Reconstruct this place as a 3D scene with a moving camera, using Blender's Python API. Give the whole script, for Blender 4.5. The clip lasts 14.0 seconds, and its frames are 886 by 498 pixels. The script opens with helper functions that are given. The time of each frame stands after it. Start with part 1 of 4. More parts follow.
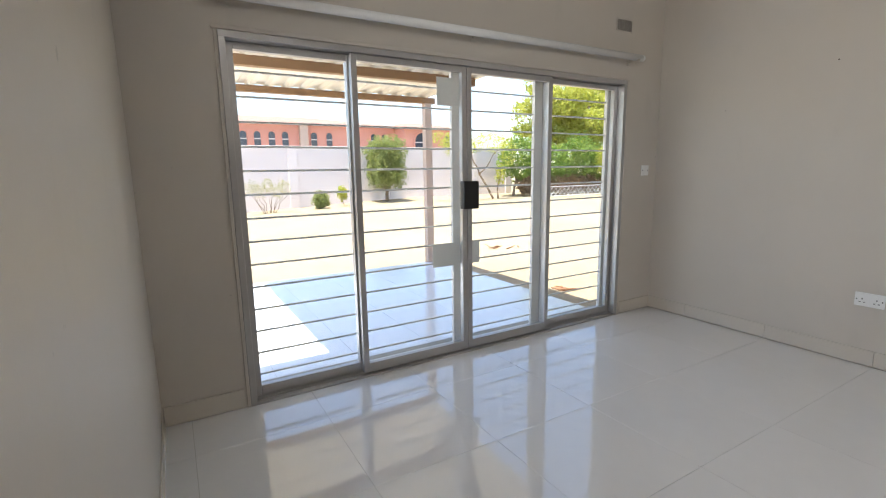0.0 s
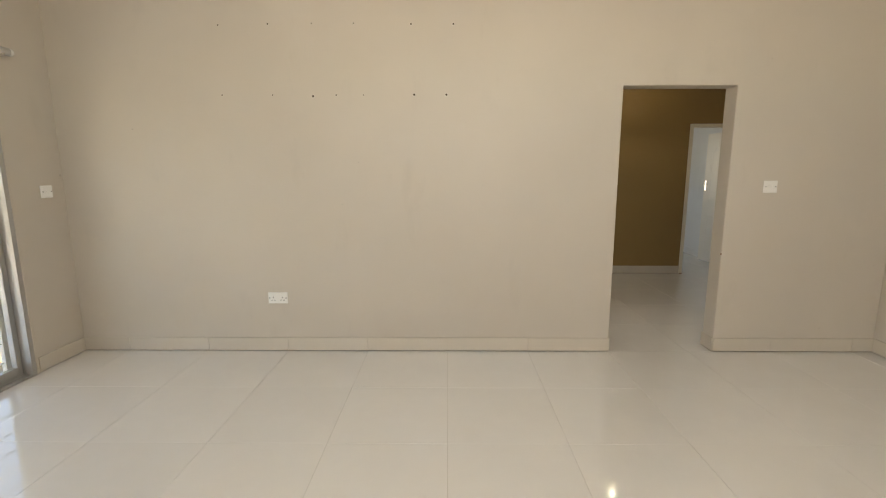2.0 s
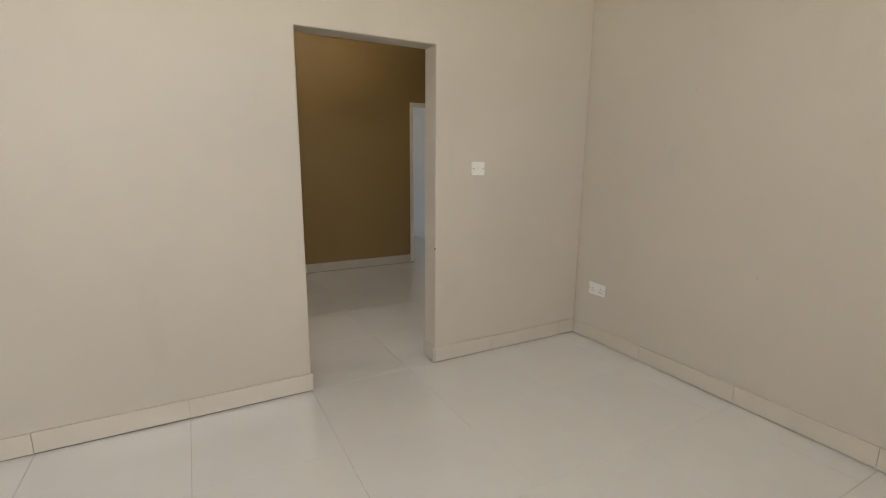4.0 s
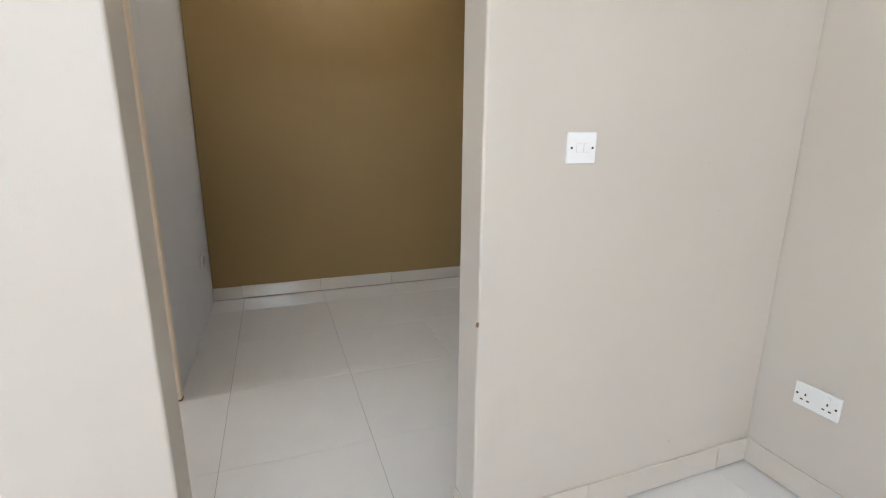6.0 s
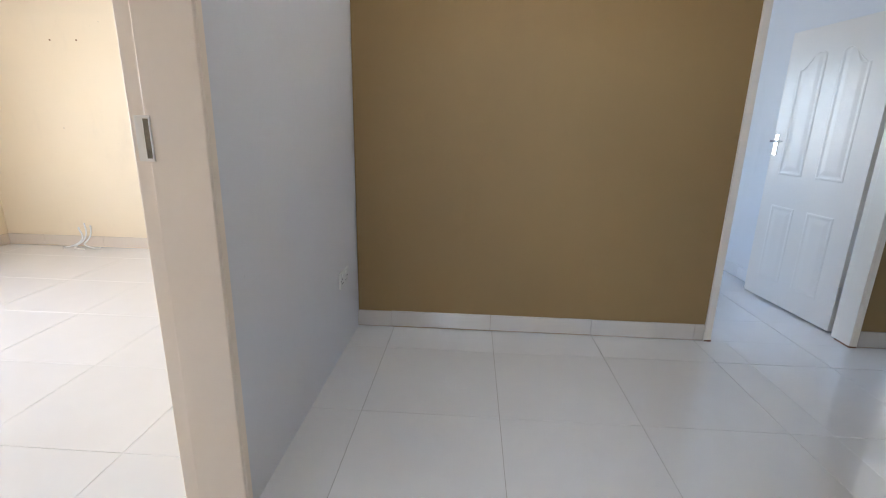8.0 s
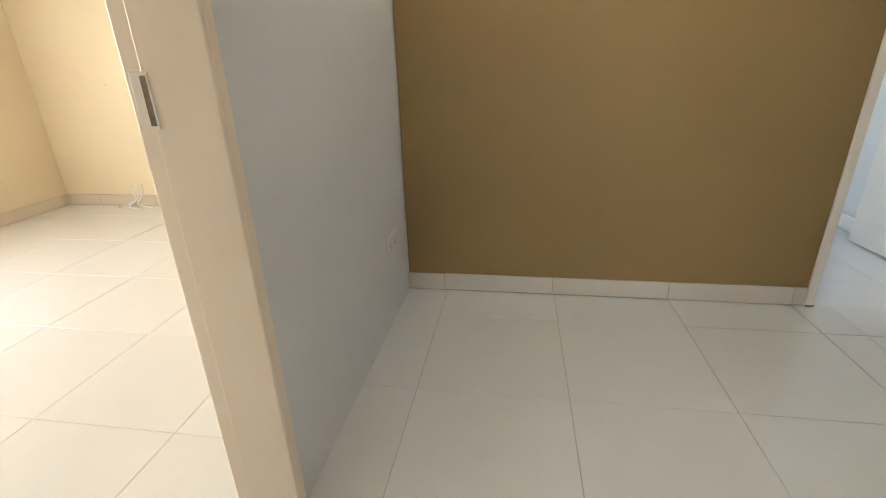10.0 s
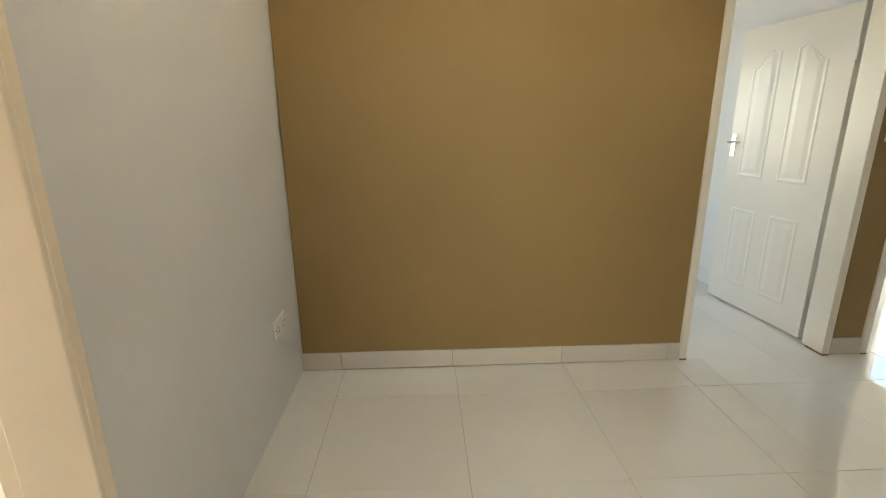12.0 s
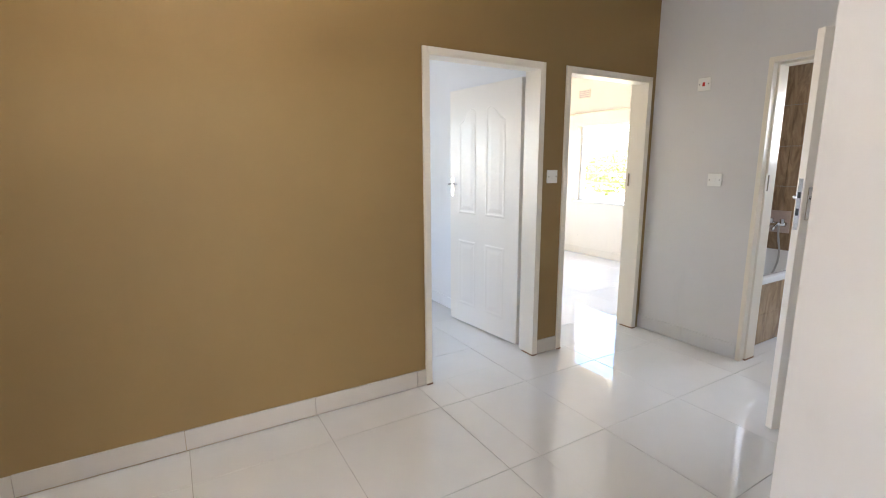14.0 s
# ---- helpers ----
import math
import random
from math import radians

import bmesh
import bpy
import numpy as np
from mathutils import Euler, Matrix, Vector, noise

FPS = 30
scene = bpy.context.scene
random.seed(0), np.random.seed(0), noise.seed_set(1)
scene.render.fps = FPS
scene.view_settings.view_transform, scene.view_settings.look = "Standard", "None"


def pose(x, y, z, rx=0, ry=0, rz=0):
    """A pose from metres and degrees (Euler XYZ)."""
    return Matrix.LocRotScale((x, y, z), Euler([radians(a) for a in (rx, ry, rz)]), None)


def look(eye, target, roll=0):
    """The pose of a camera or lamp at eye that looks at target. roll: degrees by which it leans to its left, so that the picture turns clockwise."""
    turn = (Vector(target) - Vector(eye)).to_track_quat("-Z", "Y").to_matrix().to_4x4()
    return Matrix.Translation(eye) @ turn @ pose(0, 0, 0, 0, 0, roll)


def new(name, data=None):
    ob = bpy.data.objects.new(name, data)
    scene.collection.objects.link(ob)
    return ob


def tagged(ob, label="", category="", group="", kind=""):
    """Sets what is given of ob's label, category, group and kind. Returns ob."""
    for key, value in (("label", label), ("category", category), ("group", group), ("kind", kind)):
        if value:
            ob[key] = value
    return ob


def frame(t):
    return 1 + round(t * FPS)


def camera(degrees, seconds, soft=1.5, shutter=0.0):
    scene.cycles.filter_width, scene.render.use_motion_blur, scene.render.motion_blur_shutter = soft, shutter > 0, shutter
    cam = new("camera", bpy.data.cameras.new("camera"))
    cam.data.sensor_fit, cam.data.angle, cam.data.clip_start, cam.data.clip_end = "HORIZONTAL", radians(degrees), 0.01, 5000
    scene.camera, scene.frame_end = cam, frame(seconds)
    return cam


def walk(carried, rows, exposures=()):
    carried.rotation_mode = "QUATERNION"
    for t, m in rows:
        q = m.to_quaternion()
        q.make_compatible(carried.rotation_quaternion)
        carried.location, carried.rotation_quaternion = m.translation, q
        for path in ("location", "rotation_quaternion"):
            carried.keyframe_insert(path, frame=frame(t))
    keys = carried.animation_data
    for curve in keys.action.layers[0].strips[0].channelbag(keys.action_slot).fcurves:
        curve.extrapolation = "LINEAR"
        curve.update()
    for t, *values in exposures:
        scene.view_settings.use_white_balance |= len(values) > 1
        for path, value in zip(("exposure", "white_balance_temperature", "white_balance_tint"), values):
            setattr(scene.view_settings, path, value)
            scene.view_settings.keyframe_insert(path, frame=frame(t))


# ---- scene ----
# ---- camera and walk ----
cam = camera(87.8, 14.0, 1.1)
PATH = [
    (0, (-1.562, -3.871, 1.326), (-3.262, -2.872, 0.989), -0.9),
    (0.5, (-1.571, -3.731, 1.379), (-2.925, -2.295, 1.055), -0.4),
    (1, (-1.475, -3.641, 1.426), (-2.427, -1.91, 1.111), -0.2),
    (1.5, (-1.379, -3.625, 1.42), (-1.874, -1.713, 1.109), -0.1),
    (2, (-1.294, -3.556, 1.439), (-1.316, -1.584, 1.107), -0.1),
    (2.5, (-1.089, -3.455, 1.407), (-0.694, -1.526, 1.057), 0.3),
    (3, (-0.778, -3.236, 1.389), (-0.083, -1.398, 1.018), 0.6),
    (3.5, (-0.637, -2.927, 1.393), (0.247, -1.173, 1.017), 0.3),
    (3.7, (-0.609, -2.806, 1.394), (0.334, -1.083, 1.017), 0.4),
    (5.8, (0.207, -1.35, 1.347), (0.954, 0.445, 0.877), 0.6),
    (6, (0.289, -1.172, 1.347), (0.962, 0.652, 0.877), 0.5),
    (6.5, (0.369, -0.773, 1.36), (0.894, 1.092, 0.865), 0.6),
    (7, (0.486, -0.449, 1.309), (0.81, 1.462, 0.813), 0.5),
    (7.5, (0.553, -0.115, 1.3), (0.636, 1.818, 0.794), 1.0),
    (8, (0.465, 0.095, 1.3), (0.355, 2.023, 0.782), 1.2),
    (8.5, (0.363, 0.249, 1.34), (0.098, 2.157, 0.801), 0.5),
    (9, (0.335, 0.33, 1.306), (-0.009, 2.213, 0.726), -0.9),
    (9.2, (0.345, 0.355, 1.307), (-0.02, 2.22, 0.683), -1.4),
    (11.3, (0.422, 0.398, 1.317), (0.347, 2.23, 0.517), -1.0),
    (11.5, (0.43, 0.414, 1.333), (0.389, 2.286, 0.629), -0.7),
    (12, (0.473, 0.452, 1.385), (0.553, 2.381, 0.862), -0.6),
    (12.5, (0.508, 0.481, 1.417), (0.813, 2.406, 0.966), -0.6),
    (13, (0.576, 0.493, 1.415), (1.156, 2.365, 1.015), -0.7),
    (13.5, (0.64, 0.465, 1.403), (1.459, 2.251, 1.032), -0.4),
    (14, (0.678, 0.449, 1.409), (1.675, 2.144, 1.045), -0.3),
]
EXPOSURES = [(0.0, 1.65, 6500, 12), (0.8, 1.55, 7100, 10), (1.3, 1.75, 7600, 9), (2.0, 2.15, 8000, 10), (3.0, 2.12, 7600, 10), (3.7, 2.1, 7400, 10), (5.9, 3.0, 6100, 10), (6.5, 2.98, 5900, 12),
             (7.5, 3.3, 5400, 12), (8.1, 3.42, 5500, 12), (9.0, 3.35, 5800, 8), (11.5, 3.58, 7500, 6), (12.0, 3.58, 7400, 4), (12.5, 3.55, 7200, 7), (13.2, 3.76, 6700, 10), (14.0, 3.85, 6300, 14)]
walk(cam, [(t, look(eye, target, roll)) for t, eye, target, roll in PATH], exposures=EXPOSURES)

# ---- world, sun and light ----
SUN_DIR = Vector((0.03, -0.18, 1.0)).normalized()
world = bpy.data.worlds.new("sky")
scene.world = world
world.use_nodes = True
wn = world.node_tree
sky = wn.nodes.new("ShaderNodeTexSky")
sky.sky_type = "NISHITA"
sky.sun_disc = False
sky.sun_elevation = math.asin(SUN_DIR.z)
sky.sun_rotation = math.atan2(SUN_DIR.x, SUN_DIR.y)
bg = wn.nodes["Background"]
wn.links.new(sky.outputs[0], bg.inputs[0])
bg.inputs[1].default_value = 0.15


def lamp(name, kind, m, energy, color=(1, 1, 1), size=(1, 1), angle=0.5):
    data = bpy.data.lights.new(name, kind)
    data.energy, data.color = energy, color
    if kind == "SUN":
        data.angle = radians(angle)
    else:
        data.shape, data.size, data.size_y = "RECTANGLE", size[0], size[1]
    ob = new(name, data)
    ob.matrix_world = m
    return ob


lamp("sun", "SUN", look(SUN_DIR * 20, (0, 0, 0)), 4.4, (1.0, 0.94, 0.84))
# sky-like fill lamp in an added south window, unseen behind the walker
lamp("fill_light_living_south", "AREA", look((-0.8, -4.12, 2.4), (-0.7, 0, 1.9)), 13.5, (1.0, 0.99, 0.97), (2.7, 0.5))
BULB = 860.0
# sky light standing in openings of side-room windows, all unseen; their places are assumed
lamp("window_light_left_room", "AREA", look((-4.42, 1.3, 1.45), (0, 1.5, 1.0)), 10.8, (1.0, 0.93, 0.84), (1.7, 1.2))
lamp("window_light_bedroom", "AREA", look((0.55, 6.05, 1.45), (0.9, 3, 1.2)), 1.8, (0.88, 0.94, 1.0), (1.2, 1.2))
# the corner room's north window and the bathroom's are added for these lamps
lamp("fill_light_corner_room", "AREA", look((4.6, 6.65, 1.45), (4.6, 3, 1.0)), 3.0, (0.92, 0.96, 1.0), (1.6, 1.2))
lamp("fill_light_bathroom", "AREA", look((5.95, 1.4, 1.75), (4, 1.6, 1.0)), 1.3, (0.95, 0.98, 1.0), (0.8, 0.6))

# ---- materials ----


def node_mat(name):
    m = bpy.data.materials.new(name)
    m.use_nodes = True
    nt = m.node_tree
    b = nt.nodes["Principled BSDF"]
    return m, nt, b


def coords(nt, scale=1.0, turn=(0, 0, 0)):
    tc = nt.nodes.new("ShaderNodeTexCoord")
    mp = nt.nodes.new("ShaderNodeMapping")
    mp.inputs["Scale"].default_value = (scale,) * 3 if not isinstance(scale, tuple) else scale
    mp.inputs["Rotation"].default_value = turn
    nt.links.new(tc.outputs["Object"], mp.inputs[0])
    return mp.outputs[0]


def noise_tex(nt, vec, scale, detail=4, rough=0.55, dist=0.0):
    n = nt.nodes.new("ShaderNodeTexNoise")
    n.inputs["Scale"].default_value = scale
    n.inputs["Detail"].default_value = detail
    n.inputs["Roughness"].default_value = rough
    n.inputs["Distortion"].default_value = dist
    nt.links.new(vec, n.inputs["Vector"])
    return n.outputs["Fac"]


def ramp(nt, fac, stops):
    r = nt.nodes.new("ShaderNodeValToRGB")
    els = r.color_ramp.elements
    while len(els) < len(stops):
        els.new(0.5)
    for e, (p, c) in zip(els, stops):
        e.position, e.color = p, (*c, 1)
    nt.links.new(fac, r.inputs[0])
    return r.outputs[0]


def mix(nt, a, b, fac, blend="MIX"):
    m = nt.nodes.new("ShaderNodeMix")
    m.data_type, m.blend_type = "RGBA", blend
    for sock, v in ((m.inputs[6], a), (m.inputs[7], b), (m.inputs[0], fac)):
        if isinstance(v, bpy.types.NodeSocket):
            nt.links.new(v, sock)
        else:
            sock.default_value = (*v, 1) if isinstance(v, tuple) else v
    return m.outputs[2]


def bump(nt, b, height, strength, distance=0.002):
    n = nt.nodes.new("ShaderNodeBump")
    n.inputs["Strength"].default_value = strength
    n.inputs["Distance"].default_value = distance
    nt.links.new(height, n.inputs["Height"])
    nt.links.new(n.outputs[0], b.inputs["Normal"])


def tint(c, k):
    return tuple(min(1, v * k) for v in c)


def surface(name, color, rough=0.5, var=0.06, coarse=1.2, fine=60.0, relief=0.15, dist=0.002, metallic=0.0, rough_var=0.08, spec=0.5):
    """A plain coated surface: broad blotches, fine grain, slight relief and uneven gloss."""
    m, nt, b = node_mat(name)
    v = coords(nt)
    big = noise_tex(nt, v, coarse, 5)
    small = noise_tex(nt, v, fine, 3)
    c = ramp(nt, big, [(0.3, tint(color, 1 - var)), (0.7, tint(color, 1 + var))])
    c = mix(nt, c, ramp(nt, small, [(0.35, tint(color, 1 - var)), (0.65, tint(color, 1 + var))]), 0.35)
    nt.links.new(c, b.inputs["Base Color"])
    rr = nt.nodes.new("ShaderNodeMapRange")
    rr.inputs[3].default_value, rr.inputs[4].default_value = max(0.02, rough - rough_var), min(1, rough + rough_var)
    nt.links.new(big, rr.inputs[0])
    nt.links.new(rr.outputs[0], b.inputs["Roughness"])
    b.inputs["Metallic"].default_value = metallic
    b.inputs["Specular IOR Level"].default_value = spec
    if relief:
        bump(nt, b, small, relief, dist)
    return m


def wall_paint(name, color, rough=0.45, scuffs=0.5):
    """Emulsion on float-finished plaster: roller stipple, trowel waves, faint smears and small scuffs."""
    m, nt, b = node_mat(name)
    v = coords(nt)
    wave = noise_tex(nt, v, 0.9, 4, 0.5)
    smear = noise_tex(nt, coords(nt, (1.0, 1.0, 0.35)), 3.5, 6, 0.6)
    stipple = noise_tex(nt, v, 220, 2)
    trowel = noise_tex(nt, v, 7, 3)
    c = ramp(nt, wave, [(0.25, tint(color, 0.95)), (0.75, tint(color, 1.04))])
    c = mix(nt, c, tint(color, 0.86), ramp(nt, smear, [(0.6, (0, 0, 0)), (0.8, (0.55, 0.55, 0.55))]))
    spots = noise_tex(nt, v, 23, 2, 0.4)
    c = mix(nt, c, tint(color, 0.6), ramp(nt, spots, [(0.77, (0, 0, 0)), (0.82, (scuffs, scuffs, scuffs))]))
    nt.links.new(c, b.inputs["Base Color"])
    b.inputs["Roughness"].default_value = rough
    h = nt.nodes.new("ShaderNodeMath")
    h.operation = "MULTIPLY_ADD"
    h.inputs[1].default_value = 6.0
    nt.links.new(trowel, h.inputs[0])
    nt.links.new(stipple, h.inputs[2])
    bump(nt, b, h.outputs[0], 0.25, 0.0012)
    return m


def tile_mat(name, color, rough=0.06, vein=0.02, grain=None, ior=1.85, wavy=0.004):
    m, nt, b = node_mat(name)
    v = coords(nt)
    info = nt.nodes.new("ShaderNodeObjectInfo")
    n = noise_tex(nt, v, 3.0, 6, 0.6, 0.6)
    c = ramp(nt, n, [(0.3, tint(color, 1 - vein)), (0.7, tint(color, 1 + vein))])
    if grain:
        w = noise_tex(nt, coords(nt, (6.0, 6.0, 1.4), (0.75, 0.6, 0)), 2.6, 6, 0.6, 1.0)
        c = mix(nt, c, grain, ramp(nt, w, [(0.38, (0, 0, 0)), (0.66, (1, 1, 1))]))
    c = mix(nt, c, ramp(nt, info.outputs["Random"], [(0, (0.975, 0.975, 0.975)), (1, (1, 1, 1))]), 1.0, "MULTIPLY")
    dust = noise_tex(nt, v, 5.0, 7, 0.7)
    nt.links.new(c, b.inputs["Base Color"])
    r = ramp(nt, dust, [(0.4, (rough,) * 3), (0.75, (rough + 0.008,) * 3)])
    nt.links.new(r, b.inputs["Roughness"])
    b.inputs["IOR"].default_value = ior
    bump(nt, b, noise_tex(nt, v, 2.2, 1), wavy, 0.0015)
    return m


M = {}
M["living"] = wall_paint("paint_beige_grey", (0.60, 0.55, 0.485), 0.5)
M["hall"] = wall_paint("paint_light_grey", (0.645, 0.64, 0.645), 0.45)
M["brown"] = wall_paint("paint_olive_brown", (0.272, 0.176, 0.064), 0.62, 0.1)
M["cream"] = wall_paint("paint_cream", (0.80, 0.68, 0.49), 0.5)
M["cream_pale"] = wall_paint("paint_pale_cream", (0.80, 0.715, 0.585), 0.5)
M["white_wall"] = wall_paint("paint_white", (0.78, 0.79, 0.80), 0.45)
M["ceiling"] = wall_paint("paint_ceiling", (0.82, 0.81, 0.79), 0.7, 0.1)
M["tile"] = tile_mat("polished_white_tile", (0.77, 0.765, 0.75), 0.006)
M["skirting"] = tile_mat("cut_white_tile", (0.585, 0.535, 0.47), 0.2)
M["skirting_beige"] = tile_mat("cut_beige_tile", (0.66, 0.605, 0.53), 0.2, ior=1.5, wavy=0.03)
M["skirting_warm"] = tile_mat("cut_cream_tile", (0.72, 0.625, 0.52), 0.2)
M["grout"] = surface("cement_grout", (0.34, 0.32, 0.275), 0.9, 0.2, 4, 150, 0.4)
M["bath_tile"] = tile_mat("marbled_brown_tile", (0.42, 0.285, 0.16), 0.14, 0.08, (0.21, 0.13, 0.07))
M["frame_paint"] = surface("enamel_cream", (0.78, 0.73, 0.64), 0.28, 0.008, 2.5, 40, 0.08, 0.001, 0.0, 0.0)
M["frame_peach"] = surface("enamel_peach", (0.80, 0.69, 0.555), 0.3, 0.012, 2.5, 40, 0.08, 0.001, 0.0, 0.0)
M["door_paint"] = surface("enamel_white", (0.84, 0.80, 0.735), 0.28, 0.01, 2.5, 90, 0.08, 0.0008, 0.0, 0.0)
M["plastic"] = surface("white_plastic", (0.87, 0.87, 0.85), 0.25, 0.01, 4, 60, 0.03, 0.0005)
M["hole"] = surface("grimy_hole", (0.17, 0.14, 0.085), 0.7, 0.35, 30, 120, 0.3)
# near-black for screws, and for the shade in pin, bolt and vent holes
M["slot"] = surface("screw_and_hole_shade", (0.02, 0.02, 0.02), 0.6, 0.1)
M["red"] = surface("red_plastic", (0.55, 0.02, 0.015), 0.3, 0.05)
M["aluminium"] = surface("mill_aluminium", (0.47, 0.46, 0.45), 0.33, 0.06, 3, 90, 0.1, 0.0005, 0.6)
M["steel"] = surface("white_painted_steel", (0.80, 0.785, 0.76), 0.35, 0.06, 4, 60, 0.2, 0.0008)
M["chrome"] = surface("chrome", (0.75, 0.75, 0.76), 0.12, 0.02, 5, 80, 0.02, 0.0003, 1.0)
M["black"] = surface("black_rubber", (0.012, 0.012, 0.013), 0.45, 0.15, 8, 70, 0.2)
M["wood"] = surface("reddish_wood", (0.22, 0.095, 0.045), 0.35, 0.3, 6, 40, 0.2)
M["wood_pale"] = surface("varnished_wood", (0.33, 0.20, 0.10), 0.35, 0.25, 6, 40, 0.2)
M["beam"] = surface("brown_timber", (0.27, 0.155, 0.075), 0.6, 0.2, 3, 30, 0.3, 0.003)
M["post"] = surface("pale_painted_post", (0.55, 0.43, 0.36), 0.6, 0.12, 2, 40, 0.2)
M["sheet"] = surface("corrugated_sheet", (0.80, 0.76, 0.67), 0.5, 0.06, 1.5, 20, 0.1, 0.001, 0.2)
M["patio"] = tile_mat("patio_tile", (0.74, 0.76, 0.78), 0.15)
M["garden_wall"] = surface("whitewashed_wall", (0.74, 0.675, 0.67), 0.8, 0.06, 0.6, 12, 0.3, 0.006)
M["pink"] = surface("salmon_plaster", (0.68, 0.33, 0.265), 0.8, 0.06, 0.7, 8, 0.2, 0.006)
M["roof"] = surface("dull_red_roof", (0.30, 0.16, 0.12), 0.8, 0.12, 1.5, 10, 0.3, 0.01)
M["dark_glass"] = surface("dark_window", (0.06, 0.07, 0.10), 0.08, 0.1)
M["bark"] = surface("bark", (0.20, 0.15, 0.10), 0.9, 0.25, 5, 30, 0.6, 0.01)
M["tub"] = surface("white_acrylic", (0.82, 0.82, 0.82), 0.12, 0.01, 3, 50, 0.02)
M["filler"] = surface("chipped_plaster", (0.62, 0.58, 0.52), 0.9, 0.1, 40, 200, 0.5)
M["rust"] = surface("rusty_brown", (0.22, 0.11, 0.055), 0.8, 0.3, 12, 60, 0.4)
M["plug"] = surface("dark_plug", (0.07, 0.05, 0.035), 0.8, 0.3, 12, 60, 0.3)
M["plaster"] = surface("outer_plaster", (0.55, 0.45, 0.38), 0.8, 0.06, 1, 30, 0.3, 0.003)


def leaf_mat(name, color, alt):
    m, nt, b = node_mat(name)
    g = nt.nodes.new("ShaderNodeNewGeometry")
    c = ramp(nt, g.outputs["Random Per Island"], [(0.1, color), (0.9, alt)])
    nt.links.new(c, b.inputs["Base Color"])
    b.inputs["Roughness"].default_value = 0.55
    b.inputs["Transmission Weight"].default_value = 0.0
    t = nt.nodes.new("ShaderNodeBsdfTranslucent")
    nt.links.new(c, t.inputs[0])
    ms = nt.nodes.new("ShaderNodeMixShader")
    ms.inputs[0].default_value = 0.55
    nt.links.new(b.outputs[0], ms.inputs[1])
    nt.links.new(t.outputs[0], ms.inputs[2])
    nt.links.new(ms.outputs[0], nt.nodes["Material Output"].inputs[0])
    return m


M["leaf_green"] = leaf_mat("leaf_green", (0.20, 0.25, 0.07), (0.36, 0.40, 0.14))
M["leaf_pale"] = leaf_mat("leaf_pale", (0.36, 0.36, 0.18), (0.52, 0.50, 0.27))
M["leaf_brown"] = leaf_mat("leaf_brown", (0.24, 0.16, 0.09), (0.38, 0.27, 0.16))
M["leaf_dark"] = leaf_mat("leaf_dark", (0.12, 0.22, 0.04), (0.30, 0.40, 0.08))
M["leaf_yellow"] = leaf_mat("leaf_yellow", (0.36, 0.40, 0.06), (0.58, 0.58, 0.13))


def sand_mat():
    m, nt, b = node_mat("dry_sand")
    v = coords(nt)
    big, mid, fine = noise_tex(nt, v, 0.25, 5), noise_tex(nt, v, 2.2, 6, 0.65), noise_tex(nt, v, 45, 4)
    c = ramp(nt, big, [(0.3, (0.31, 0.245, 0.150)), (0.7, (0.38, 0.305, 0.195))])
    c = mix(nt, c, (0.22, 0.165, 0.095), ramp(nt, mid, [(0.55, (0, 0, 0)), (0.75, (0.7, 0.7, 0.7))]))
    c = mix(nt, c, (0.25, 0.195, 0.12), ramp(nt, fine, [(0.5, (0, 0, 0)), (0.7, (0.5, 0.5, 0.5))]))
    nt.links.new(c, b.inputs["Base Color"])
    b.inputs["Roughness"].default_value = 0.95
    bump(nt, b, fine, 0.8, 0.02)
    return m


def pane_mat():
    m, nt, b = node_mat("clear_glass")
    tr = nt.nodes.new("ShaderNodeBsdfTransparent")
    tr.inputs[0].default_value = (0.97, 0.985, 0.98, 1)
    gs = nt.nodes.new("ShaderNodeBsdfGlossy")
    gs.inputs["Roughness"].default_value = 0.02
    lw = nt.nodes.new("ShaderNodeLayerWeight")
    lw.inputs[0].default_value = 0.5
    pw = nt.nodes.new("ShaderNodeMath")
    pw.operation = "POWER"
    pw.inputs[1].default_value = 4.0
    nt.links.new(lw.outputs["Facing"], pw.inputs[0])
    fr = nt.nodes.new("ShaderNodeMapRange")
    fr.inputs[3].default_value, fr.inputs[4].default_value = 0.02, 0.5
    nt.links.new(pw.outputs[0], fr.inputs[0])
    ms = nt.nodes.new("ShaderNodeMixShader")
    nt.links.new(fr.outputs[0], ms.inputs[0])
    nt.links.new(tr.outputs[0], ms.inputs[1])
    nt.links.new(gs.outputs[0], ms.inputs[2])
    nt.links.new(ms.outputs[0], nt.nodes["Material Output"].inputs[0])
    return m


M["sand"] = sand_mat()
M["glass"] = pane_mat()

# ---- building helpers ----


def bm_box(bm, x0, x1, y0, y1, z0, z1, bevel=0.0):
    vs = [bm.verts.new(c) for c in ((x0, y0, z0), (x1, y0, z0), (x1, y1, z0), (x0, y1, z0),
                                    (x0, y0, z1), (x1, y0, z1), (x1, y1, z1), (x0, y1, z1))]
    fs = [bm.faces.new([vs[i] for i in f]) for f in ((3, 2, 1, 0), (4, 5, 6, 7), (0, 1, 5, 4), (1, 2, 6, 5), (2, 3, 7, 6), (3, 0, 4, 7))]
    if bevel:
        es = list({e for f in fs for e in f.edges})
        bmesh.ops.bevel(bm, geom=es, offset=bevel, segments=2, affect="EDGES", profile=0.5)
    return vs


